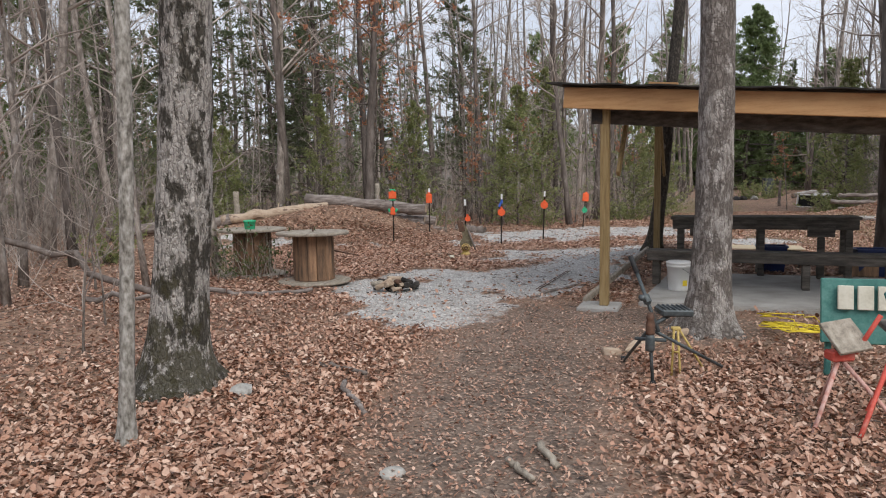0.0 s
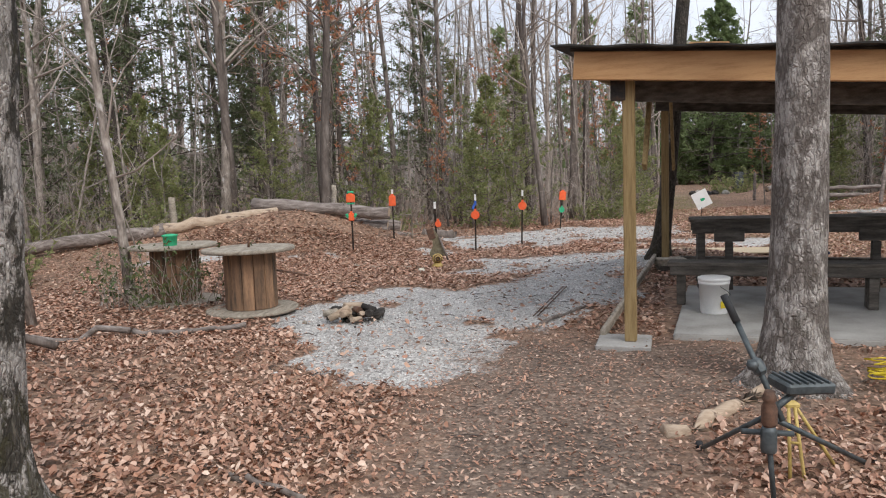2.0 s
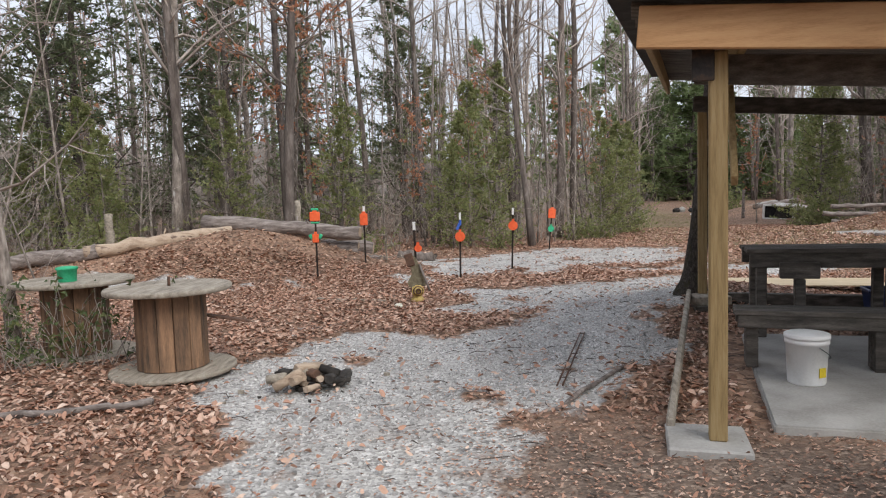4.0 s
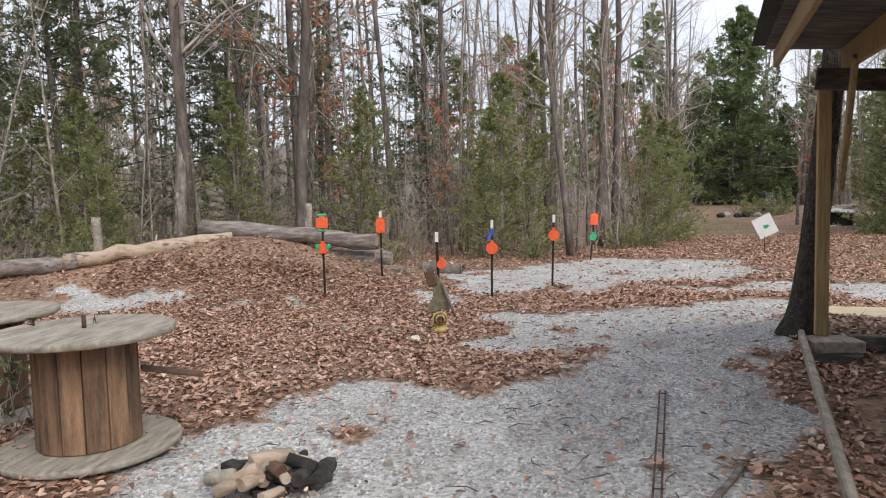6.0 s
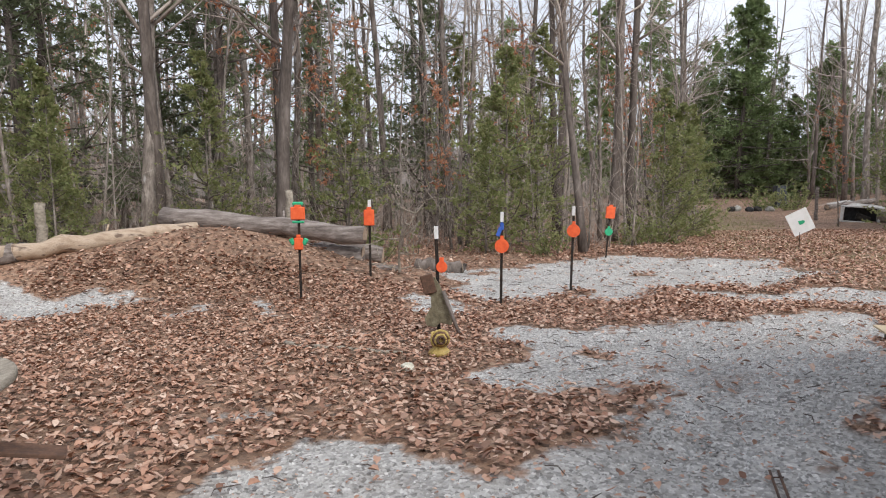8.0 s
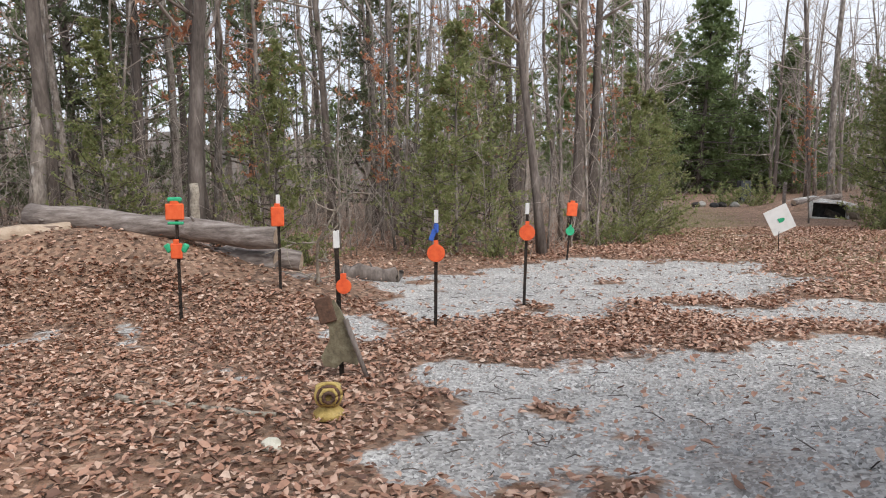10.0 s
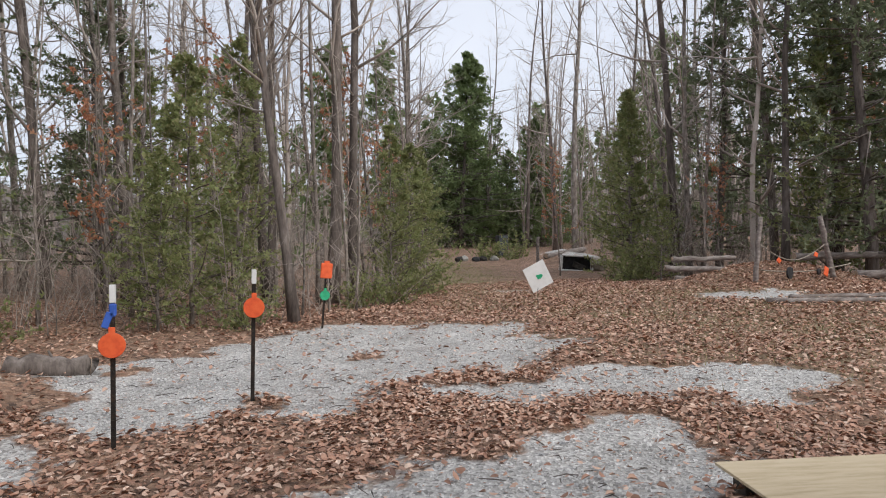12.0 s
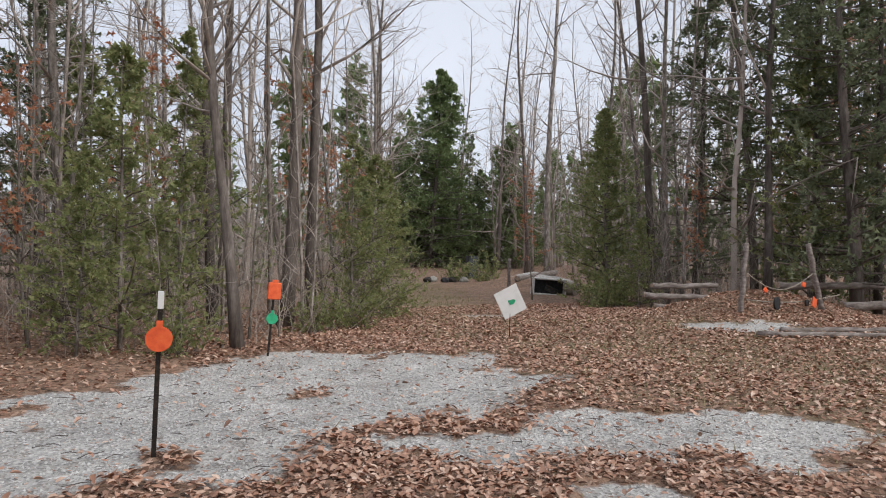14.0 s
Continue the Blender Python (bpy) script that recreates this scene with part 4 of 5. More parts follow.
def backdrop():
    """The woods' far edge, a plain ragged band at the horizon."""
    r = np.random.default_rng(29)
    V, F = [], []
    n = 260
    for i in range(n):
        a = 2 * math.pi * i / n
        d = 105 + r.normal(0, 3)
        V += [(8 + d * math.cos(a), 25 + d * math.sin(a), -1), (8 + d * math.cos(a), 25 + d * math.sin(a), 9 + r.normal(0, 1.4))]
    for i in range(n):
        j = (i + 1) % n
        F.append((2 * i, 2 * j, 2 * j + 1, 2 * i + 1))
    tagged(new("backdrop", mesh_of("backdrop", V, F, FAR)), "grey-brown far edge of leafless woods", "woods", kind="structure")


backdrop()


def undergrowth():
    """Brush of thin stems and grass tufts along the forest edge."""
    r = np.random.default_rng(23)
    L = []
    while len(L) < 8500:
        x, y = r.uniform(-22, 24), r.uniform(6, 46)
        if clear(x, y) or (x > 12 and y < 21):
            continue
        z = hz(x, y)
        for s in range(3):
            ln = r.uniform(0.5, 3.2)
            L.append(limb(r, (x + r.normal(0, 0.15), y + r.normal(0, 0.15), z - 0.05), (r.normal(0, 0.5), r.normal(0, 0.5), 1), ln, r.uniform(0.004, 0.009), 3, 0.22, 0.02, 3))
    tagged(new("undergrowth", tubes("undergrowth", L, TWIG)), "tangled thin grey brush under the trees", "brush", kind="stuff")


undergrowth()


def big_trunk(name, x, y, r, lean, bark, label, seed, flare=1.9, h=9.0, knots=4):
    """A thick trunk with root flare, uneven girth, knots, and limbs out of sight above."""
    rg = np.random.default_rng(seed)
    bm = bmesh.new()
    K, rings = 28, []
    ph = rg.uniform(0, 6.28, 5)
    kn = [(rg.uniform(0, 6.28), rg.uniform(1.2, 4), rg.uniform(0.06, 0.12)) for i in range(knots)]
    zs = [-0.1, 0, 0.06, 0.14, 0.25, 0.4, 0.6] + [0.8 + 0.25 * i for i in range(int((h - 0.8) / 0.25))]
    for z in zs:
        ring = []
        base = r * (1 + (flare - 1) * math.exp(-max(z, 0) / 0.2)) * (1 - 0.035 * z)
        for i in range(K):
            a = 2 * math.pi * i / K
            q = 1 + 0.04 * math.sin(2 * a + ph[0] + z) + 0.03 * math.sin(5 * a + ph[1] - 1.3 * z) + 0.02 * rg.normal()
            q += 0.28 * math.exp(-max(z, 0) / 0.15) * max(0, math.sin(5 * a + ph[2])) 
            for ka, kz, ks in kn:
                da = math.atan2(math.sin(a - ka), math.cos(a - ka))
                q += 1.2 * ks * math.exp(-(da / 0.25) ** 2 - ((z - kz) / 0.12) ** 2)
            ring.append(bm.verts.new((base * q * math.cos(a) + lean[0] * z + 0.02 * math.sin(z * 1.1), base * q * math.sin(a) + lean[1] * z, z)))
        rings.append(ring)
    for a, b in zip(rings, rings[1:]):
        for i in range(K):
            bm.faces.new((a[i], a[(i + 1) % K], b[(i + 1) % K], b[i])).smooth = True
    t = thing(name, pose(x, y, hz(x, y)), label, "tree")
    part("trunk", bm, bark, t)
    crown = []
    for i in range(14):
        a = rg.uniform(0, 6.28)
        z = h - 4.2 + 0.3 * i
        b = limb(rg, (lean[0] * z, lean[1] * z, z), (math.cos(a), math.sin(a), 0.9), rg.uniform(2, 4), 0.05, 6, 0.2, 0.05, 5)
        crown.append(b)
        for s in range(6):
            q = rg.integers(1, 6)
            crown.append(limb(rg, b[0][q], rg.normal(0, 1, 3) + (0, 0, 0.5), rg.uniform(0.5, 1.4), 0.012, 3, 0.25, 0.03, 3))
    part("crown", tubes("crown", crown, BARK_GREY), None, t)
    return t


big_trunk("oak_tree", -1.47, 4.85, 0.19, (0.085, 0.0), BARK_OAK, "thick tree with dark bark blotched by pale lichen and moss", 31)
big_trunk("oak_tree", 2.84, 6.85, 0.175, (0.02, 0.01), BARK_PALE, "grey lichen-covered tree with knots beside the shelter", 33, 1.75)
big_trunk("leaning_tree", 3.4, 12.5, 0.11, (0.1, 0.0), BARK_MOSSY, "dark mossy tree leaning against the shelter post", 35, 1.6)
big_trunk("oak_tree", 6.6, 11.2, 0.17, (0.0, 0.0), BARK_DARK, "dark trunk standing beside the shooting benches", 37, 1.5)
big_trunk("young_birch", -1.21, 3.78, 0.042, (0.05, 0.0), BARK_BIRCH, "slim smooth grey tree with small dark knots", 39, 1.4, 7.0, 9)


# ---- shelter ----
FL = Vector((1.57, 8.06, 0))
DX = Vector((math.cos(radians(-15)), math.sin(radians(-15)), 0))
DY = Vector((math.cos(radians(71)), math.sin(radians(71)), 0))
WIDE, DEEP = 5.6, 4.5
SLOPE_X, SLOPE_Y = -0.085, 0.06


def at(u, v, z):
    """A place in the shelter: along its front, along its side, height."""
    return FL + DX * u + DY * v + Vector((0, 0, z))


def beam(bm, a, b, wide, tall, bevel=0.006):
    """A straight timber from a to b, which are the middles of its ends."""
    a, b = Vector(a), Vector(b)
    d = b - a
    m = d.to_track_quat("X", "Z").to_matrix().to_4x4()
    m.translation = (a + b) / 2
    bm = bm or bmesh.new()
    r = bmesh.ops.create_cube(bm, size=1.0)
    vs = r["verts"]
    bmesh.ops.scale(bm, vec=(d.length, wide, tall), verts=vs)
    es = list({e for v in vs for e in v.link_edges})
    r = bmesh.ops.bevel(bm, geom=es, offset=bevel, segments=1, affect="EDGES")
    vs = list({v for f in r["faces"] for v in f.verts} | {v for v in vs if v.is_valid})
    bmesh.ops.transform(bm, matrix=m, verts=[v for v in vs if v.is_valid])
    return bm


def roof_z(u, v):
    return 2.52 + SLOPE_X * u + SLOPE_Y * v


shelter = thing("shelter", pose(0, 0, 0), "open-sided timber shelter with black roof and new sawn fascia", "shelter")
part("fascia", beam(None, at(0, 0, roof_z(0, 0) - 0.11), at(WIDE, 0, roof_z(WIDE, 0) - 0.11), 0.04, 0.23), NEW_WOOD, shelter, "orange-brown new sawn fascia board")
part("fascia", beam(None, at(0.03, 0.03, roof_z(0, 0) - 0.1), at(0.03, DEEP, roof_z(0, DEEP) - 0.1), 0.04, 0.14), TREATED, shelter)
n_boards = 14
for i in range(n_boards):
    v = 0.05 + DEEP * i / n_boards + DEEP / n_boards / 2
    part("roof_board", beam(None, at(-0.05, v, roof_z(-0.05, v) + 0.015), at(WIDE, v, roof_z(WIDE, v) + 0.015), DEEP / n_boards - 0.012, 0.025, 0.003), OLD_WOOD, shelter)
bm = bmesh.new()
N = 40
rows2 = [[bm.verts.new(at(-0.16 + (WIDE + 0.3) * i / N, v, roof_z(-0.16 + (WIDE + 0.3) * i / N, v) + 0.034 + 0.008 * math.sin(i * 1.7) * (v < 0.2) + k * 0.014)) for i in range(N + 1)]
         for v, k in ((-0.14, 0), (DEEP + 0.12, 0), (DEEP + 0.12, 1), (-0.14, 1))]
for a, b in zip(rows2, rows2[1:] + rows2[:1]):
    for i in range(N):
        bm.faces.new((a[i], a[i + 1], b[i + 1], b[i]))
part("roofing", bm, ROOFING, shelter, "curling black roofing felt")
for u in (0.55, 2.4, 4.3):
    part("header", beam(None, at(u, 0.1, roof_z(u, 0.1) - 0.11), at(u, DEEP - 0.05, roof_z(u, DEEP) - 0.11), 0.045, 0.2), OLD_WOOD if u > 1 else TREATED, shelter)
for v in (0.36, DEEP - 0.4):
    part("header", beam(None, at(0.3, v, roof_z(0.3, v) - 0.30), at(WIDE - 0.2, v, roof_z(WIDE - 0.2, v) - 0.30), 0.045, 0.17), OLD_WOOD, shelter)

for u, v, w, d, m in ((1.05, 0.1, 0.3, 0.16, NEW_WOOD), (1.35, 0.5, 0.5, 0.2, PALE_WOOD), (3.4, 0.3, 0.35, 0.2, OLD_WOOD)):
    c = at(u, v, roof_z(u, v) + 0.068)
    part("roof_patch", box((w, d, 0.022), tuple(c), (3.4, 4.9, -15), 0.003), m, shelter, "loose board holding the roofing down")


def post(u, v, foot=0.05):
    p = at(u, v, 0)
    top = roof_z(u, v) - 0.22
    b = box((0.1, 0.1, top - foot), (p.x, p.y, (top + foot) / 2), (0, 0, -17), 0.008)
    return part("post", b, TREATED, shelter, "yellowish treated timber post")


p1 = post(0.42, 0.17)
part("bracket", box((0.12, 0.02, 0.22), tuple(at(0.34, 0.11, 2.22)), (0, 0, -15), 0.003), BLACK_STEEL, p1, "dark steel bracket")
post(0.4, DEEP - 0.12, 0.3)
for u, v in ((WIDE - 0.6, 0.35), (WIDE - 0.6, DEEP - 0.4)):
    post(u, v)
for v, s in ((0.4, 1), (DEEP - 0.2, -1)):
    part("brace", beam(None, at(0.52, v, 1.55), at(0.52, v + 0.6 * s, roof_z(0.5, v) - 0.2), 0.04, 0.09), TREATED, shelter)
q = at(0.36, 0.2, 0)
pad = thing("post_pad", pose(q.x, q.y, 0, 0, 0, -15), "flat pale concrete pad under the shelter post", "pad")
part("block", box((0.46, 0.46, 0.1), (0, 0, 0.0), (0, 0, 0), 0.012), CONCRETE, pad)
sl = bmesh.new()
corners = [at(0.75, 0.45, 0), at(WIDE, 0.45, 0), at(WIDE, 3.3, 0), at(0.75, 3.3, 0)]
lo = [sl.verts.new((c.x, c.y, -0.1)) for c in corners]
hi = [sl.verts.new((c.x, c.y, 0.06)) for c in corners]
sl.faces.new(hi)
for i in range(4):
    sl.faces.new((lo[i], lo[(i + 1) % 4], hi[(i + 1) % 4], hi[i]))
bmesh.ops.bevel(sl, geom=sl.edges[:], offset=0.012, segments=2, affect="EDGES")
slab = bpy.data.meshes.new("slab")
sl.to_mesh(slab)
sl.free()
slab.materials.append(CONCRETE)
tagged(new("floor_slab", slab), "grey poured concrete slab floor of the shelter", "floor", kind="structure")
ra, rb = at(0.15, 0.35, 0.06), at(0.25, DEEP - 0.1, 0.3)
rail = thing("edging_timber", pose(0, 0, 0), "weathered pale timber edging lying beside the slab", "timber")
part("timber", beam(None, ra, rb, 0.05, 0.09, 0.012), PALE_WOOD, rail)
q = at(0.45, DEEP - 0.25, 0)
blocks = thing("block_stack", pose(q.x, q.y, 0, 0, 0, -10), "stack of dark timber blocks under the rear post", "blocks")
for i, (w, d) in enumerate(((0.42, 0.34), (0.36, 0.36), (0.4, 0.3))):
    part("block", box((w, d, 0.1), (0.01 * i, 0, 0.05 + 0.101 * i), (0, 0, 5 * i), 0.01), OLD_WOOD if i < 2 else PALE_WOOD, blocks)
back = thing("back_timber", pose(0, 0, 0), "long weathered timber across the back of the shelter", "timber")
part("timber", beam(None, at(0.6, DEEP - 0.1, 0.24), at(4.6, DEEP - 0.1, 0.2), 0.09, 0.14, 0.01), OLD_WOOD, back)
for u in (0.9, 2.6, 4.3):
    part("leg", box((0.1, 0.1, 0.17), tuple(at(u, DEEP - 0.1, 0.08)), (0, 0, -15)), OLD_WOOD, back)


def bench(u, v, length, deep, tall, name, label, category, boards, apron, turn=-15, pitch=0.95):
    """A table or seat of old boards on square legs."""
    t = thing(name, Matrix.Translation(at(u, v, 0.06)) @ pose(0, 0, 0, 0, 0, turn), label, category)
    w = deep / boards
    for i in range(boards):
        part("board", box((length - 0.02 * (i % 2), w - 0.008, 0.04), (length / 2, w * (i + 0.5), tall - 0.02), (0, 0, 0), 0.006), OLD_WOOD, t)
    part("apron", box((length - 0.06, 0.04, apron), (length / 2, 0.03, tall - 0.04 - apron / 2 - 0.001)), OLD_WOOD, t)
    part("apron", box((length - 0.06, 0.04, apron), (length / 2, deep - 0.03, tall - 0.04 - apron / 2 - 0.001)), OLD_WOOD, t)
    k = max(2, round(length / pitch))
    for i in range(k):
        x = 0.14 + (length - 0.28) * i / (k - 1)
        for y in (0.1, deep - 0.1):
            part("leg", box((0.09, 0.09, tall - 0.045), (x, y, (tall - 0.045) / 2)), OLD_WOOD, t)
    return t


tb = bench(0.78, 3.05, 2.5, 0.6, 0.86, "shooting_table", "long weathered dark timber shooting table", "table", 4, 0.14)
for x in (0.45, 2.0):
    part("rest_block", box((0.34, 0.06, 0.15), (x, -0.03, 0.66)), OLD_WOOD, tb)
    part("brace_leg", box((0.09, 0.09, 0.58), (x, -0.03, 0.29)), OLD_WOOD, tb)
bench(0.6, 1.85, 3.0, 0.32, 0.47, "bench", "long weathered grey timber bench on square legs", "bench", 2, 0.1, -18, 0.75)

bucket = thing("bucket", pose(3.1, 9.2, 0.06, 0, 0, 40), "white plastic bucket with lid and wire handle", "bucket")
part("pail", lathe([(0.125, 0), (0.13, 0.01), (0.145, 0.3), (0.152, 0.3), (0.152, 0.32), (0.147, 0.33), (0.148, 0.345)], 24), WHITE, bucket)
part("lid", lathe([(0.155, 0.335), (0.157, 0.35), (0.157, 0.365), (0.14, 0.372), (0.02, 0.372)], 24), WHITE, bucket)
part("handle", tubes("handle", [([(0.155 * math.cos(a), 0.155 * math.sin(a) , 0.29 - 0.13 * math.sin((a + 2.2) / 2.0 * 1.57)) for a in np.linspace(-2.2, -0.2, 12)], [0.003] * 12, 5)], GUNMETAL), None, bucket)
part("sticker", box((0.004, 0.06, 0.07), (0.137 * math.cos(-1.9), 0.137 * math.sin(-1.9), 0.1), (0, 0, math.degrees(-1.9)), 0), YELLOW, bucket, "small yellow warning sticker")


def bin_box(x, y, turn, label):
    t = thing("storage_bin", pose(x, y, 0.06, 0, 0, turn), label, "bin")
    bm = bmesh.new()
    lo = [bm.verts.new((0.17 * a, 0.13 * b, 0)) for a, b in ((-1, -1), (1, -1), (1, 1), (-1, 1))]
    hi = [bm.verts.new((0.21 * a, 0.16 * b, 0.38)) for a, b in ((-1, -1), (1, -1), (1, 1), (-1, 1))]
    bm.faces.new(lo[::-1])
    for i in range(4):
        bm.faces.new((lo[i], lo[(i + 1) % 4], hi[(i + 1) % 4], hi[i]))
    bmesh.ops.solidify(bm, geom=bm.faces[:], thickness=0.006)
    part("tub", bm, NAVY, t)
    for a in (-1, 1):
        part("rim", box((0.44, 0.025, 0.03), (0, 0.165 * a, 0.375)), NAVY, t)
        part("rim", box((0.025, 0.31, 0.03), (0.215 * a, 0, 0.375)), NAVY, t)
    return t


bin_box(4.9, 11.1, -15, "dark blue plastic bin under the shooting table")
bin_box(6.05, 10.5, -10, "dark blue plastic bin beside a trunk")
q = at(3.35, 3.5, 0.06)
crate = thing("crate", pose(q.x, q.y, 0.06, 0, 0, -15), "yellow-topped small crate behind the table", "crate")
part("body", box((0.36, 0.25, 0.2), (0, 0, 0.1)), SPOOL_WOOD, crate)
part("lid", box((0.38, 0.27, 0.06), (0, 0, 0.231)), YELLOW, crate)

ply = thing("plywood_sheet", pose(4.06, 14.46, 0.1, 0, 0, -14), "pale plywood sheet lying on low blocks", "plywood")
part("sheet", box((2.4, 0.8, 0.018), (1.2, -0.4, 0.07), (0, 0, 0), 0.002), PLY, ply)
for x, y in ((0.15, -0.12), (2.25, -0.12), (0.15, -0.68), (2.25, -0.68)):
    part("block", box((0.14, 0.14, 0.2), (x, y, -0.04)), OLD_WOOD, ply)


# ---- cable spools and fire ----
def spool(x, y, r, flange, tall, label):
    t = thing("cable_spool", pose(x, y, hz(x, y) + 0.005), label, "spool")
    n = 14
    for i in range(n):
        a = 2 * math.pi * i / n
        part("stave", box((0.03, 2 * r * math.tan(math.pi / n) - 0.004, tall - 0.1), (r * math.cos(a), r * math.sin(a), tall / 2), (0, 0, math.degrees(a)), 0.004), SPOOL_WOOD, t)
    part("flange", lathe([(flange - 0.01, 0), (flange, 0.01), (flange, 0.038), (flange - 0.01, 0.045)], 40, wobble=0.008), PALE_WOOD, t, "bleached round wooden flange")
    part("flange", lathe([(flange - 0.01, tall - 0.045), (flange, tall - 0.038), (flange, tall - 0.01), (flange - 0.01, tall)], 40, wobble=0.008), PALE_WOOD, t, "bleached round wooden flange")
    part("bolt", lathe([(0.014, tall), (0.014, tall + 0.08), (0.01, tall + 0.085)], 8), RUST, t, "rusty bolt end")
    return t


sp1 = spool(-2.07, 10.3, 0.29, 0.55, 0.78, "upright wooden cable spool with stained staves")
part("loose_board", box((0.4, 0.14, 0.02), (0.42, 0.3, 0.42), (0, 14, 30), 0.004), RUST, sp1, "rust-brown loose board")
spool(-3.3, 10.95, 0.29, 0.56, 0.78, "upright wooden cable spool overgrown with vines")
pot = thing("green_tub", pose(-3.25, 10.75, 0.785), "teal plastic tub on the cable spool", "tub")
part("tub", lathe([(0.075, 0), (0.08, 0.01), (0.09, 0.13), (0.1, 0.135), (0.1, 0.155), (0.05, 0.165)], 16), GREEN, pot)

rg = np.random.default_rng(50)
vines, vleaf = [], []
for i in range(90):
    a = rg.uniform(3.2, 6.0)
    p = (-3.35 + rg.uniform(0.3, 0.95) * math.cos(a), 10.85 + rg.uniform(0.3, 0.7) * math.sin(a), -0.02)
    vines.append(limb(rg, p, (rg.normal(0, 0.25), rg.normal(0, 0.25), 1), rg.uniform(0.5, 1.15), 0.006, 6, 0.22, -0.02, 3))
v = thing("vine_shrub", pose(0, 0, 0), "thin leafy vine shrub growing over the cable spool", "shrub")
vs = part("stem", tubes("stem", vines, TWIG), None, v)
part("foliage", quads_mesh("foliage", sprays(rg, vines, 8, 0.055, 0.6), 3, IVY), None, vs)

fire = thing("fire_pit", pose(-0.73, 9.75, hz(-0.73, 9.75) - 0.01, 0, 0, 20), "burnt-out campfire of charred split logs", "fire pit")
for i in range(26):
    a, d = rg.uniform(0, 6.28), rg.uniform(0, 0.33)
    ln, rr = rg.uniform(0.1, 0.28), rg.uniform(0.025, 0.055)
    c = (d * math.cos(a), 0.6 * d * math.sin(a), rr + 0.05 * rg.random() + (0.06 if i > 10 else 0))
    m = (CHAR, LOG_BARE, RUST, CHAR, PALE_WOOD, LOG_BARE)[i % 6]
    bm = lathe([(rr * 0.8, -ln / 2), (rr, -ln / 2 + 0.02), (rr * 0.95, 0), (rr * 0.9, ln / 2)], 7, wobble=0.15)
    bmesh.ops.transform(bm, matrix=pose(*c, 90 + rg.normal(0, 12), 0, rg.uniform(0, 360)), verts=bm.verts[:])
    part("log", bm, m, fire)
for i in range(40):
    a, d = rg.uniform(0, 6.28), abs(rg.normal(0, 0.3))
    s = rg.uniform(0.01, 0.035)
    part("ember", box((s * 1.6, s, s), (1.3 * d * math.cos(a), 0.8 * d * math.sin(a), s * 0.4), (0, 0, rg.uniform(0, 360)), 0.004), CHAR if i % 4 else PALE_WOOD, fire)


# ---- logs, sticks, rocks ----
def log(name, a, b, r, label, bark=None, category="log", k=14, bend=0.13, knots=0):
    rg = np.random.default_rng(int(abs(a[0]) * 100 + abs(a[1]) * 10) + 1)
    a, b = np.array(a, float), np.array(b, float)
    n = 10
    pts = [a + (b - a) * i / n + rg.normal(0, bend * r, 3) for i in range(n + 1)]
    rad = [r * (1 + rg.normal(0, 0.04)) * (1.04 - 0.12 * i / n) for i in range(n + 1)]
    lines = [(pts, rad, k)]
    t = thing(name, pose(0, 0, 0), label, category)
    part("stem", tubes("stem", lines, bark or LOG_BARK), None, t)
    for e, s in ((0, 1), (n, -1)):
        d = Vector(pts[1] - pts[0]).normalized() * (0.004 * (-1 if e == 0 else 1))
        bm = lathe([(rad[e] * 0.9, 0), (rad[e] * 0.88, 0.004)], k)
        bmesh.ops.transform(bm, matrix=Matrix.Translation(Vector(pts[e]) + d) @ Vector(pts[-1] - pts[0]).to_track_quat("Z", "Y").to_matrix().to_4x4(), verts=bm.verts[:])
        if r > 0.06:
            part("cut_end", bm, LOG_BARE, t, "pale sawn log end")
        else:
            bm.free()
    for i in range(knots):
        q = rg.integers(1, n - 1)
        o = pts[q]
        part("branch_stub", tubes("branch_stub", [limb(rg, o, rg.normal(0, 1, 3) + (0, 0, 0.6), r + rg.uniform(0.05, 0.14), r * 0.16, 2, 0.1, 0, 6, 0.6)], bark or LOG_BARK), None, t)
    return t


log("fallen_log", (-4.95, 19.2, 1.1), (-1.5, 18.75, 0.76), 0.165, "long grey-barked log lying across the leaf mound", knots=4)
log("fallen_log", (-4.3, 18.95, 0.88), (-6.9, 17.75, 0.62), 0.14, "pale barkless log lying down the mound's side", LOG_BARE, knots=2)
log("fallen_log", (-6.7, 17.9, 0.6), (-9.6, 16.9, 0.35), 0.15, "grey log lying on the leafy bank", knots=2)
log("fallen_log", (-3.2, 19.35, 0.55), (-1.25, 19.15, 0.42), 0.16, "dark weathered log under the upper log", knots=1)
log("fallen_log", (-1.65, 18.9, 0.2), (-1.0, 18.7, 0.16), 0.13, "short pale log lying in the leaves")
log("rotten_log", (-0.75, 19.6, 0.18), (0.05, 19.7, 0.12), 0.13, "dark rotten log at the forest edge", BARK_DARK, knots=3)
log("fallen_log", (-1.55, 18.95, 0.44), (-2.6, 19.0, 0.5), 0.14, "grey log propping the long log's end")
log("wooden_post", (-3.21, 20.6, -0.1), (-3.21, 20.6, 1.5), 0.075, "upright weathered wooden post behind the logs", PALE_WOOD, "post")
log("wooden_post", (-6.9, 18.9, 0.3), (-6.95, 18.9, 1.35), 0.09, "upright weathered wooden post behind the bank", PALE_WOOD, "post")
log("fallen_branch", (-4.6, 8.4, 0.06), (-2.9, 8.95, 0.05), 0.035, "long bent fallen branch on the leaves", LOG_BARK, "branch", 7, 1.0)
log("fallen_branch", (-2.9, 8.95, 0.05), (-1.75, 9.1, 0.05), 0.03, "fallen branch beside the cable spools", LOG_BARK, "branch", 7, 1.0)
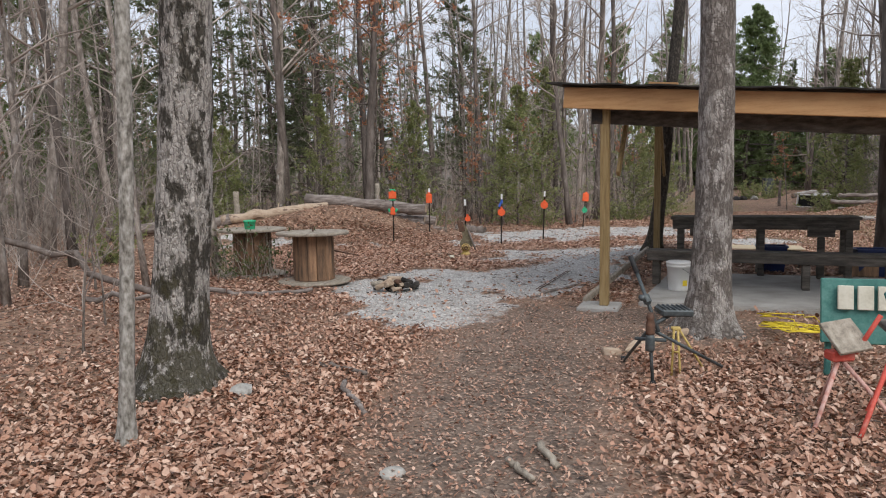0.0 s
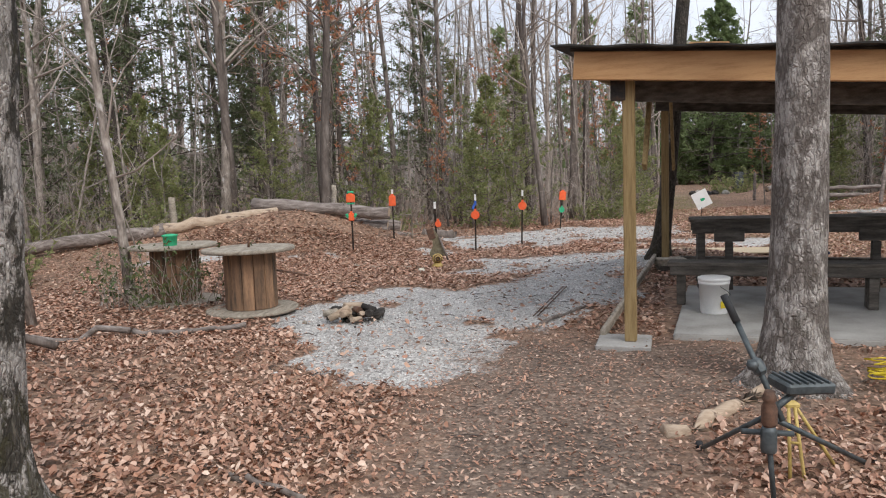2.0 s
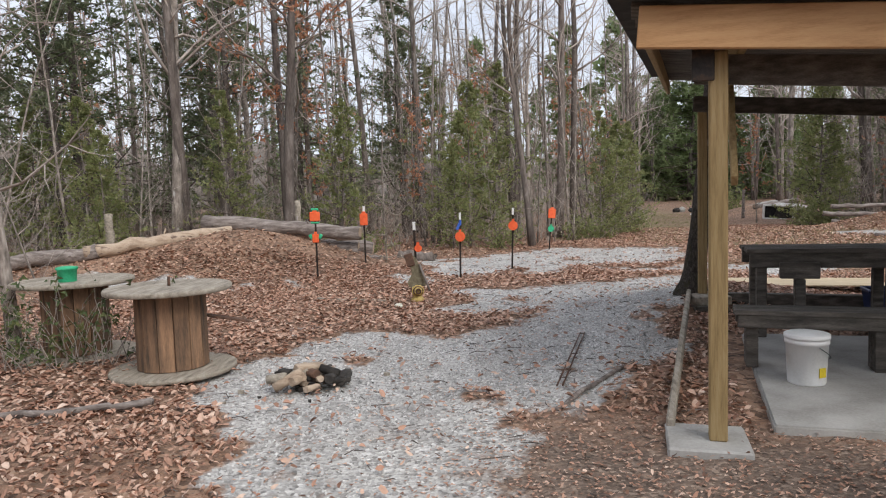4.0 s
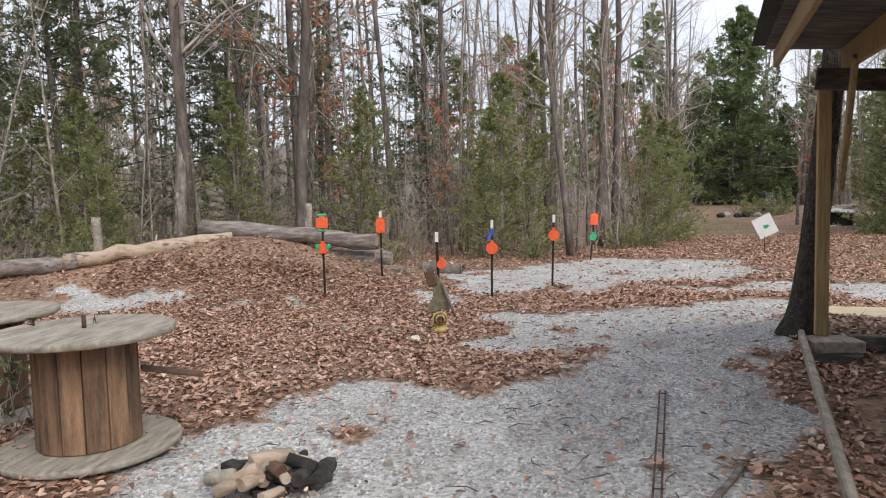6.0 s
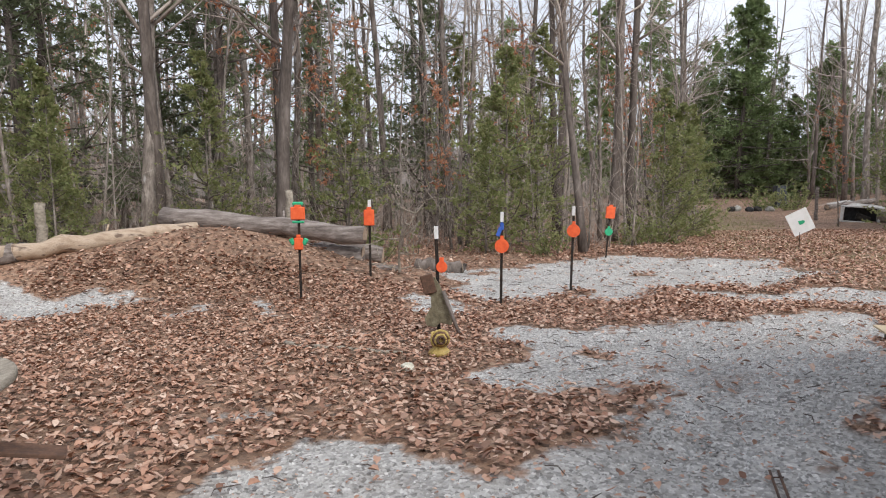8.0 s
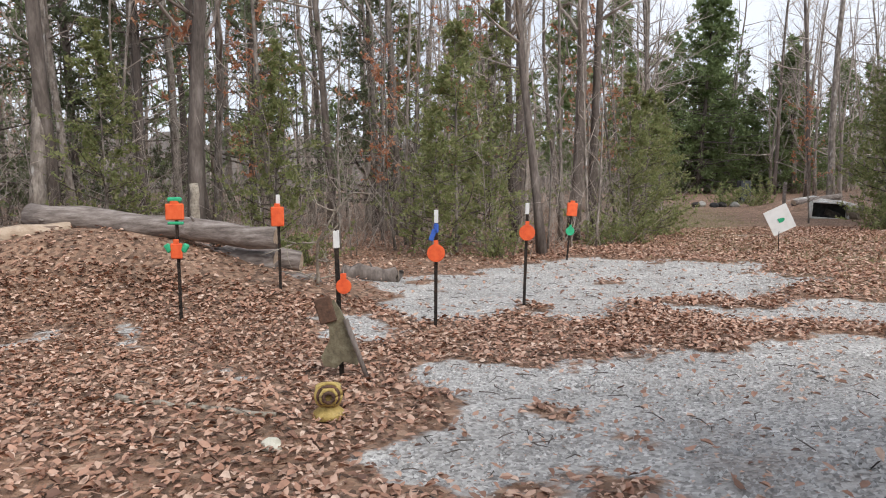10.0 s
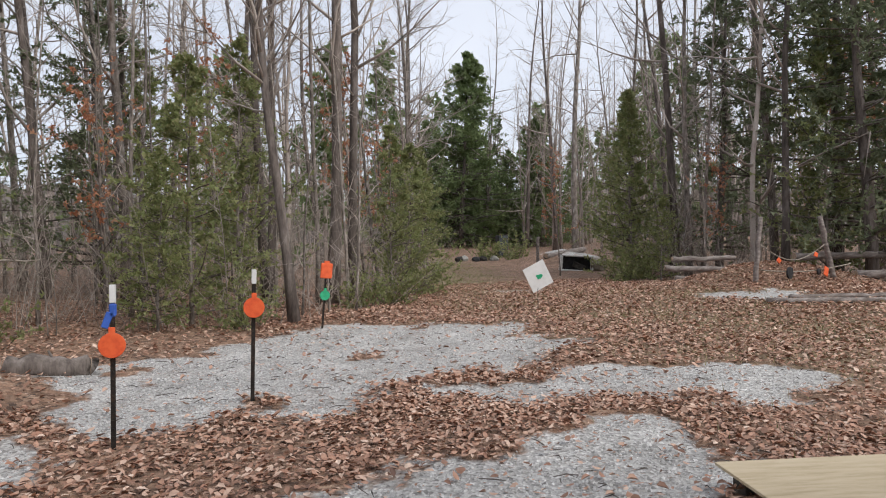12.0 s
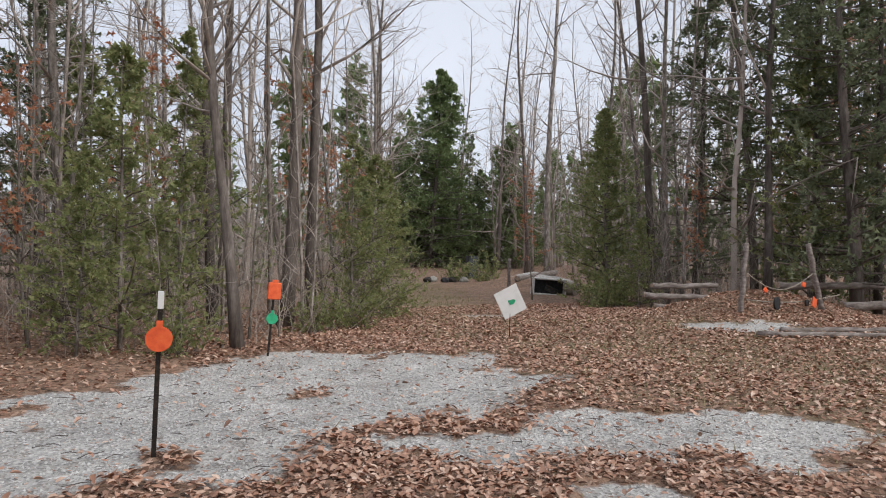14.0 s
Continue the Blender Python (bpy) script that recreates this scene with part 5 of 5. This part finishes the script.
log("leaning_limb", (-6.8, 8.6, 1.25), (-3.2, 8.2, 0.1), 0.045, "mossy limb leaning across the undergrowth", BARK_DARK, "branch", 7, 1.2)
log("stick", (1.2, 8.85, 0.03), (2.05, 10.12, 0.03), 0.02, "long straight stick on the crushed stone", LOG_BARK, "stick", 6, 0.5)
log("stick", (-1.55, 14.3, 0.04), (-0.35, 13.9, 0.04), 0.022, "bare pale stick on the leaves", PALE_WOOD, "stick", 6, 0.6)
log("stick", (-0.2, 4.85, 0.03), (0.08, 4.3, 0.03), 0.02, "short broken grey stick on the leaves", LOG_BARK, "stick", 6, 0.8)
log("stick", (-0.75, 5.6, 0.05), (-0.1, 5.2, 0.03), 0.018, "short mossy stick on the leaves", BARK_DARK, "stick", 6, 0.8)
log("stick", (1.15, 3.9, 0.03), (1.25, 3.6, 0.03), 0.022, "pale chip of split wood on the leaves", PALE_WOOD, "stick", 6, 0.3)
log("stick", (1.0, 3.65, 0.03), (1.12, 3.4, 0.03), 0.018, "pale chip of split wood on the leaves", PALE_WOOD, "stick", 6, 0.3)
log("surface_root", (1.8, 6.0, -0.015), (2.7, 6.75, 0.05), 0.05, "pale bare root running from the tree", LOG_BARE, "root", 8, 0.4)


bar = thing("rebar_ladder", pose(0, 0, 0), "two rusty parallel steel rods with cross ties on the stone", "rods")
for k in (-0.022, 0.022):
    part("rod", tubes("rod", [rod((1.3 + k, 9.35, hz(1.3, 9.35) + 0.012), (1.86 + k, 11.4, hz(1.86, 11.4) + 0.012), 0.007, k=6)], RUST), None, bar)
for i in range(3):
    x, y = 1.36 + 0.24 * i, 9.55 + 0.88 * i
    part("tie", tubes("tie", [rod((x - 0.03, y, hz(x, y) + 0.02), (x + 0.03, y, hz(x, y) + 0.02), 0.004, k=5)], RUST), None, bar)


def rock(x, y, s, mat, label, name="rock"):
    bm = bmesh.new()
    bmesh.ops.create_icosphere(bm, subdivisions=2, radius=1)
    for v in bm.verts:
        q = 1 + 0.35 * noise.noise(v.co * 1.3 + Vector((x * 3, y * 3, 0)))
        v.co = Vector((v.co.x * s[0] * q, v.co.y * s[1] * q, v.co.z * s[2] * q))
    t = thing(name, pose(x, y, hz(x, y) + s[2] * 0.45, 0, 0, x * 70), label, "rock")
    part("stone", bm, mat, t)


rock(-0.9, 4.7, (0.11, 0.08, 0.06), ROCK, "grey rock half buried in leaves")
rock(0.42, 3.42, (0.07, 0.05, 0.03), ROCK, "small flat pale rock on the path")
rock(-0.26, 13.41, (0.07, 0.05, 0.05), CREAM, "pale yellow rock in the leaves")
rock(-6.75, 18.3, (0.28, 0.18, 0.12), RUBBER, "crumpled dark tarp on the leafy bank", "tarp")

rg = np.random.default_rng(61)
dead = [limb(rg, (-0.95, 18.5, 0.0), (0.3, 0.1, 1), 1.6, 0.026, 6, 0.15, 0.0, 6)]
for i in range(9):
    b = limb(rg, dead[0][0][1 + i % 6], (rg.normal(0, 1), rg.normal(0, 0.6), 0.3), rg.uniform(0.35, 0.95), 0.012, 5, 0.25, 0.02, 4)
    dead.append(b)
    dead += [limb(rg, b[0][j], rg.normal(0, 1, 3), 0.3, 0.008, 3, 0.2, 0, 3) for j in (2, 3, 4)]
t = thing("dead_branch", pose(0, 0, 0), "bleached dead branching limb stuck in the leaves", "branch")
stem = part("limb", tubes("limb", dead[:1], PALE_WOOD), None, t)
for b in dead[1:]:
    part("twig", tubes("twig", [b], PALE_WOOD), None, stem)


# ---- steel targets on posts ----
def tee_post(x, y, tall, lean, label, white=True):
    t = thing("target_post", pose(x, y, hz(x, y), 0, lean, 0), label, "target", "targets on posts")
    bm = box((0.035, 0.006, tall + 0.1), (0, 0, tall / 2 - 0.05), bevel=0.001)
    box((0.006, 0.035, tall + 0.1), (0, 0.018, tall / 2 - 0.05), bevel=0.001, bm=bm)
    for i in range(int(tall / 0.06)):
        box((0.012, 0.012, 0.014), (0, -0.006, 0.1 + 0.06 * i), bevel=0, bm=bm)
    part("stake", bm, BLACK_STEEL, t, "dark ribbed steel stake")
    if white:
        part("post_tip", box((0.042, 0.045, 0.13), (0, 0.01, tall - 0.05), bevel=0.002), WHITE, t, "white painted post tip")
    return t


def disc(t, z, r, mat, label, x=0.0):
    bm = lathe([(r - 0.003, -0.006), (r, -0.003), (r, 0.003), (r - 0.003, 0.006)], 28)
    box((0.045, 0.05, 0.01), (0, r + 0.015, 0), bevel=0.002, bm=bm)
    bmesh.ops.transform(bm, matrix=pose(x, -0.05, z, 90, 0, 0), verts=bm.verts[:])
    d = part("plate", bm, mat, t, label)
    part("hanger", box((0.02, 0.05, 0.02), (x, -0.02, z + r + 0.02), bevel=0.002), BLACK_STEEL, d)
    return d


def block_target(t, z, w, h, mat, label):
    bm = box((w, 0.03, h), (0, -0.045, z), bevel=0.02)
    box((w * 0.45, 0.025, 0.05), (0, -0.045, z + h / 2 + 0.015), bevel=0.005, bm=bm)
    return part("plate", bm, mat, t, label)


t = tee_post(-2.02, 16.75, 1.28, 0, "steel stake with two orange and green targets", False)
block_target(t, 1.14, 0.19, 0.17, ORANGE, "orange block target")
part("bracket", box((0.14, 0.06, 0.05), (0, -0.03, 1.265), bevel=0.015), GREEN, t, "green target bracket")
part("bracket", box((0.16, 0.05, 0.03), (0, -0.03, 1.025), bevel=0.01), GREEN, t, "green target bracket")
block_target(t, 0.74, 0.12, 0.16, ORANGE, "orange block target")
for s in (-1, 1):
    part("bracket", box((0.06, 0.04, 0.09), (0.085 * s, -0.035, 0.77), (0, 30 * s, 0), 0.01), GREEN, t, "green target bracket")
t = tee_post(-1.3, 18.1, 1.15, 0, "steel stake with orange rounded steel target")
block_target(t, 0.9, 0.16, 0.24, ORANGE, "orange rounded steel plate")
t = tee_post(-0.08, 14.85, 1.1, -1, "steel stake with small orange disc and lichen-crusted plate")
disc(t, 0.7, 0.058, ORANGE, "small orange disc", 0.05)
bm = bmesh.new()
prof = [(-0.13, 0.55), (-0.03, 0.6), (0.02, 0.52), (0.06, 0.42), (0.1, 0.3), (0.15, 0.14), (0.13, 0.1), (0.02, 0.13), (-0.03, 0.08), (-0.12, 0.1), (-0.14, 0.17), (-0.07, 0.3), (-0.07, 0.4), (-0.12, 0.44)]
f1 = bm.faces.new([bm.verts.new((x, -0.03, z)) for x, z in prof])
ext = bmesh.ops.extrude_face_region(bm, geom=[f1])
bmesh.ops.translate(bm, verts=[v for v in ext["geom"] if isinstance(v, bmesh.types.BMVert)], vec=(0, -0.04, 0))
bmesh.ops.recalc_face_normals(bm, faces=bm.faces[:])
part("plate", bm, MOSSY, t, "lichen-crusted animal-shaped steel plate")
part("board", box((0.13, 0.02, 0.2), (-0.09, -0.085, 0.53), (0, -14, 0), 0.03), RUST, t, "dark rusty plate fixed to the shape")
part("prop", tubes("prop", [([(0.06, -0.1, 0.46), (0.22, -0.16, 0.0)], [0.02, 0.018], 7)], BARK_DARK), None, t, "dark prop stick")
t = tee_post(0.62, 16.72, 1.2, 1, "steel stake with orange disc and blue tape")
disc(t, 0.78, 0.092, ORANGE, "orange steel disc")
bm = box((0.05, 0.05, 0.1), (0, 0.01, 1.03), bevel=0.012)
box((0.05, 0.01, 0.12), (-0.035, -0.01, 0.96), (0, 20, 0), 0.003, bm)
part("tape", bm, BLUE, t, "blue tape wrap")
t = tee_post(1.66, 17.75, 1.2, 2, "steel stake with round orange steel disc")
disc(t, 0.87, 0.094, ORANGE, "orange steel disc")
t = tee_post(3.13, 23.0, 1.0, 5, "leaning steel stake with orange plate and green disc", False)
block_target(t, 0.97, 0.2, 0.26, ORANGE, "orange rounded steel plate")
disc(t, 0.55, 0.085, GREEN, "bright green disc", 0.0)

yel = thing("yellow_coil", pose(-0.02, 13.88, hz(0, 13.88) + 0.01, 0, 0, 10) @ Matrix.Diagonal((0.78, 0.78, 0.75, 1)), "dirty yellow ringed plastic fitting in the leaves", "fitting")
bm = lathe([(0.13, 0), (0.12, 0.04), (0.08, 0.08), (0.075, 0.16)], 14, wobble=0.12)
part("base", bm, DULL_YELLOW, yel)
for i in range(4):
    r = 0.1 - 0.02 * i
    a = np.linspace(0, 6.283, 20)
    part("ring", tubes("ring", [([(r * math.cos(x), -0.05 - 0.025 * i, 0.2 + r * math.sin(x)) for x in a], [0.016] * 20, 6)], DULL_YELLOW if i % 2 == 0 else RUST), None, yel)
part("back_plate", lathe([(0.1, 0.12), (0.1, 0.27)], 12), DULL_YELLOW, yel)

sg = thing("paper_target", pose(7.45, 23.4, hz(7.45, 23.4), 0, 0, -12), "white square target board with green splatter hung askew", "target")
part("board", box((0.46, 0.012, 0.52), (0, -0.02, 0.66), (8, -27, 0), 0.002), WHITE, sg)
sp = lathe([(0.06, 0), (0.055, 0.003)], 18, wobble=0.3)
bmesh.ops.transform(sp, matrix=pose(0.02, -0.035, 0.65, 98, 0, 0), verts=sp.verts[:])
part("splatter", sp, GREEN, sg, "green splatter marks")
part("stake", tubes("stake", [rod((0.0, 0.02, -0.1), (0.0, 0.0, 0.9), 0.008)], BLACK_STEEL), None, sg)


# ---- field rest, stands and cord near the start ----
rest = thing("tripod_rest", pose(2.0, 5.17, hz(2.0, 5.17)), "blue-grey steel tripod rest with platform and handle", "tripod")
apex = (0.0, 0.02, 0.42)
for p in ((0.02, -0.02, 0.0), (-0.09, 0.68, 0.0), (0.69, 0.44, 0.0)):
    leg = part("leg", tubes("leg", [rod(apex, p, 0.013, 0.012)], GUNMETAL), None, rest)
    part("foot", lathe([(0.02, 0), (0.022, 0.03), (0.016, 0.045)], 10), RUBBER, leg).location = p
part("head", lathe([(0.028, 0.38), (0.034, 0.39), (0.034, 0.46), (0.024, 0.49), (0.032, 0.5), (0.02, 0.54)], 12, wobble=0.06), RUST, rest, "rusty cast head")
part("collar", lathe([(0.03, 0.26), (0.034, 0.27), (0.034, 0.36), (0.026, 0.38)], 14), GUNMETAL, rest)
part("cross_bar", tubes("cross_bar", [rod((-0.1, 0.05, 0.34), (0.12, 0.03, 0.33), 0.014)], GUNMETAL), None, rest)
pl = part("platform", box((0.24, 0.16, 0.05), (0.19, 0.12, 0.53), (4, 3, 12), 0.01), GUNMETAL, rest)
for i in range(6):
    part("rib", box((0.012, 0.15, 0.014), (0.1 + 0.035 * i, 0.1 + 0.0075 * i, 0.565 - 0.002 * i), (4, 3, 12), 0.002), GUNMETAL, pl)
part("support", tubes("support", [rod((0.02, 0.02, 0.44), (0.18, 0.1, 0.52), 0.016)], GUNMETAL), None, rest)
arm = part("arm", tubes("arm", [rod((0.06, 0, 0.4), (-0.06, 0.22, 0.8), 0.014)], GUNMETAL), None, rest)
part("grip", tubes("grip", [rod((-0.06, 0.22, 0.8), (-0.1, 0.28, 0.92), 0.019)], RUBBER), None, arm, "black rubber grip")
part("clamp", box((0.055, 0.055, 0.08), (-0.01, 0.1, 0.62), (-25, -20, 10), 0.015), GUNMETAL, arm)
part("knob", lathe([(0.02, -0.02), (0.028, 0), (0.02, 0.02)], 10), GUNMETAL, arm).location = (-0.05, 0.06, 0.64)
ys = thing("yellow_stand", pose(2.25, 5.55, hz(2.25, 5.55)), "dull yellow folding steel stand beside the tripod", "stand")
for a, b in (((0, 0, 0.33), (-0.04, -0.12, 0)), ((0.03, 0, 0.33), (0.02, -0.14, 0)), ((0.04, 0.05, 0.34), (0.24, -0.02, 0))):
    part("leg", tubes("leg", [rod(a, b, 0.009)], DULL_YELLOW), None, ys)
part("cross_bar", tubes("cross_bar", [rod((-0.02, -0.06, 0.17), (0.025, -0.07, 0.17), 0.007)], DULL_YELLOW), None, ys)
part("top_plate", box((0.07, 0.06, 0.025), (0.02, 0.02, 0.335)), DULL_YELLOW, ys)

cord = thing("extension_cord", pose(3.62, 6.7, hz(3.62, 6.7) + 0.03), "bright yellow extension cord in a loose heap", "cord")
pts = []
for i in range(220):
    a = i * 0.22
    r = 0.2 + 0.08 * math.sin(i * 0.37) + 0.04 * rg.normal()
    pts.append((1.25 * r * math.cos(a) + 0.03 * math.sin(i * 0.13), 0.75 * r * math.sin(a), 0.02 + 0.06 * abs(math.sin(i * 0.11)) + (0.1 if 60 < i < 78 else 0)))
part("cable", tubes("cable", [(pts, [0.0055] * 220, 5)], YELLOW), None, cord)

st = thing("red_stand", pose(2.98, 4.45, hz(2.98, 4.45)), "red and pinkish painted tripod stand with pale top board", "stand")
for b, m in (((-0.26, -0.3, 0), PINK), ((0.24, -0.36, 0), PINK), ((-0.02, 0.22, 0), PINK)):
    part("leg", tubes("leg", [rod((0.0, 0, 0.37), b, 0.014, 0.012)], m), None, st, "faded pinkish wooden leg")
part("head", box((0.14, 0.1, 0.06), (0.0, 0, 0.385), (0, 0, 10), 0.01), RED, st)
part("top_board", box((0.2, 0.24, 0.025), (0.03, 0.0, 0.5), (38, -8, 10), 0.004), PALE_WOOD, st)
part("lever", tubes("lever", [rod((0.08, -0.02, 0.4), (0.2, -0.05, 0.64), 0.014)], RED), None, st)
part("brace", tubes("brace", [rod((0.3, 0.0, 0.4), (-0.06, -0.4, 0.0), 0.014)], RED), None, st)
part("socket", lathe([(0.03, 0.42), (0.035, 0.43), (0.03, 0.47)], 10), RUST, st)
st2 = thing("red_stand", pose(3.5, 4.75, hz(3.5, 4.75)), "bright red painted stand with teal lever and dark board", "stand")
for b in ((-0.36, -0.3, 0), (0.26, -0.3, 0), (0.02, 0.26, 0)):
    part("leg", tubes("leg", [rod((0.0, 0, 0.42), b, 0.015, 0.013)], RED), None, st2, "bright red leg")
part("head", box((0.15, 0.11, 0.06), (0, 0, 0.43), (0, 0, -8), 0.01), RED, st2)
part("top_board", box((0.26, 0.2, 0.04), (0, 0, 0.485), (6, 0, -8), 0.006), OLD_WOOD, st2)
part("lever", tubes("lever", [rod((-0.06, -0.06, 0.5), (-0.16, -0.1, 0.72), 0.03, 0.024)], TEAL), None, st2, "teal painted lever")
tbd = thing("paddle_target", pose(3.42, 5.25, hz(3.42, 5.25), 0, 0, -12), "teal painted target frame with cream paddles", "target frame")
part("panel", box((0.62, 0.03, 0.46), (0.1, 0, 0.5), (-8, 0, 0), 0.006), TEAL, tbd)
for i in range(4):
    part("paddle", box((0.1, 0.02, 0.17), (-0.06 + 0.125 * i, -0.03, 0.6), (-8, 0, 0), 0.004), CREAM, tbd)
for i in range(2):
    part("paddle", box((0.15, 0.02, 0.17), (-0.1 + 0.2 * i, -0.012, 0.38), (-8, 0, 0), 0.004), CREAM, tbd)
for s in (-0.15, 0.35):
    part("leg", box((0.04, 0.04, 0.32), (s, 0.02, 0.14)), TEAL, tbd)


# ---- far end of the range ----
fr = thing("old_cooler", pose(15.2, 35.4, hz(15.2, 35.4), 0, 4, -18), "white-edged dark appliance shell lying on its back", "appliance")
bm = bmesh.new()
for s in ((1.3, 0.06, (0, 0.2, 0.62), 0.06), (1.3, 0.5, (0, 0, 0.03), 0.06)):
    box((s[0], 0.45, s[3]), (0, 0, s[2][2] if s[2][2] > 0.1 else 0.03), bevel=0.01, bm=bm)
for x in (-0.62, 0.62):
    box((0.06, 0.45, 0.6), (x, 0, 0.32), bevel=0.01, bm=bm)
part("shell", bm, WHITE, fr)
part("back_panel", box((1.2, 0.04, 0.56), (0, 0.15, 0.32)), RUBBER, fr)
part("lining", box((0.5, 0.2, 0.25), (0.1, -0.05, 0.2), (0, 20, 0), 0.03), CHAR, fr)
rnd = thing("log_round", pose(16.0, 35.0, hz(16, 35) + 0.27, 90, 0, 25), "sawn log round standing on its side", "log")
part("round", lathe([(0.27, -0.2), (0.28, -0.15), (0.28, 0.15), (0.27, 0.2)], 20, wobble=0.02), PALE_WOOD, rnd)
log("fallen_log", (15.6, 38.9, 0.5), (18.4, 40.1, 0.72), 0.13, "grey log lying across the far sand bank")
log("wooden_post", (14.2, 36.8, 0.0), (14.25, 36.8, 1.4), 0.07, "short weathered post at the far bank", LOG_BARK, "post")
for i in range(5):
    x, y = 13.2 + 0.5 * i + rg.normal(0, 0.2), 44 + rg.normal(0, 0.5)
    rock(x, y, (0.25, 0.2, 0.18), (CHAR, ROCK, RUBBER)[i % 3], "dark scrap heap lump at the path's end", "scrap_heap")
cab = thing("old_cabinet", pose(17.2, 47.2, hz(17.2, 47.2)), "dark upright metal cabinet under the conifers", "cabinet")
part("body", box((0.6, 0.5, 1.25), (0, 0, 0.62), bevel=0.03), RUBBER, cab)
part("door", box((0.54, 0.03, 1.15), (0, -0.27, 0.62), bevel=0.01), GUNMETAL, cab)

log("wooden_post", (12.45, 23.05, -0.1), (12.7, 23.1, 1.8), 0.055, "leaning weathered post in front of the berm", LOG_BARK, "post")
log("wooden_post", (14.35, 22.6, -0.1), (13.95, 22.7, 1.8), 0.06, "leaning weathered post in front of the berm", LOG_BARK, "post")
for a, b, r, l in (((11.9, 25.0, 0.15), (13.2, 24.3, 0.12), 0.075, "grey log at the foot of the berm"), ((11.7, 25.1, 0.4), (13.0, 24.5, 0.38), 0.07, "grey log stacked on the berm's logs"),
                   ((12.0, 25.2, 0.62), (13.6, 24.9, 0.62), 0.065, "grey log on top of the berm's stack"), ((15.2, 24.6, 0.62), (18.2, 24.2, 0.6), 0.09, "grey log lying along the berm"),
                   ((15.8, 23.4, 0.2), (18.5, 22.6, 0.2), 0.1, "grey log lying beside the berm"), ((10.7, 20.85, 0.03), (14.8, 19.3, 0.0), 0.055, "long grey log lying in front of the berm"),
                   ((11.4, 21.05, 0.05), (13.2, 20.5, 0.06), 0.05, "grey log lying in front of the berm")):
    log("fallen_log", (a[0], a[1], a[2] + 0.22), (b[0], b[1], b[2] + 0.22), r, l, knots=1)
line = thing("target_line", pose(0, 0, 0), "rope with orange plates strung between two posts", "target")
a, b = Vector((12.6, 23.0, 1.2)), Vector((14.05, 22.65, 1.2))
part("rope", tubes("rope", [([tuple(a.lerp(b, i / 10) - Vector((0, 0, 0.35 * math.sin(math.pi * i / 10)))) for i in range(11)], [0.012] * 11, 5)], PALE_WOOD), None, line)
for k, m in ((0.28, ORANGE), (0.85, ORANGE)):
    p = a.lerp(b, k) - Vector((0, 0, 0.35 * math.sin(math.pi * k) + 0.08))
    part("plate", box((0.11, 0.02, 0.1), tuple(p), (0, 45 if k < 0.5 else 20, 0), 0.01), m, line)
line2 = thing("target_line", pose(0, 0, 0), "low rope with round black and orange plates between posts", "target")
part("rope", tubes("rope", [([tuple(Vector((12.5, 22.9, 0.66)).lerp(Vector((14.6, 22.5, 0.75)), i / 8) - Vector((0, 0, 0.1 * math.sin(math.pi * i / 8)))) for i in range(9)], [0.012] * 9, 5)], PALE_WOOD), None, line2)
for k, m, r in ((0.3, RUBBER, 0.13), (0.62, RUBBER, 0.07)):
    p = Vector((12.5, 22.85, 0.58)).lerp(Vector((14.6, 22.45, 0.6)), k)
    bm = lathe([(r, -0.02), (r, 0.02)], 20)
    bmesh.ops.transform(bm, matrix=Matrix.Translation(p) @ pose(0, 0, 0, 90, 0, 20), verts=bm.verts[:])
    part("plate", bm, m, line2)
bm = box((0.2, 0.02, 0.2), (13.95, 22.55, 0.6), (0, 20, 20), 0.04)
part("plate", bm, ORANGE, line2)

# the patterns stay out of the place
for proto in BARE + POLE + SAPLING + CEDARS + FIRS + PINES + OAKS + BEECH + HEMLOCKS + SHRUBS:
    for o in [*proto.children_recursive, proto]:
        bpy.data.objects.remove(o)
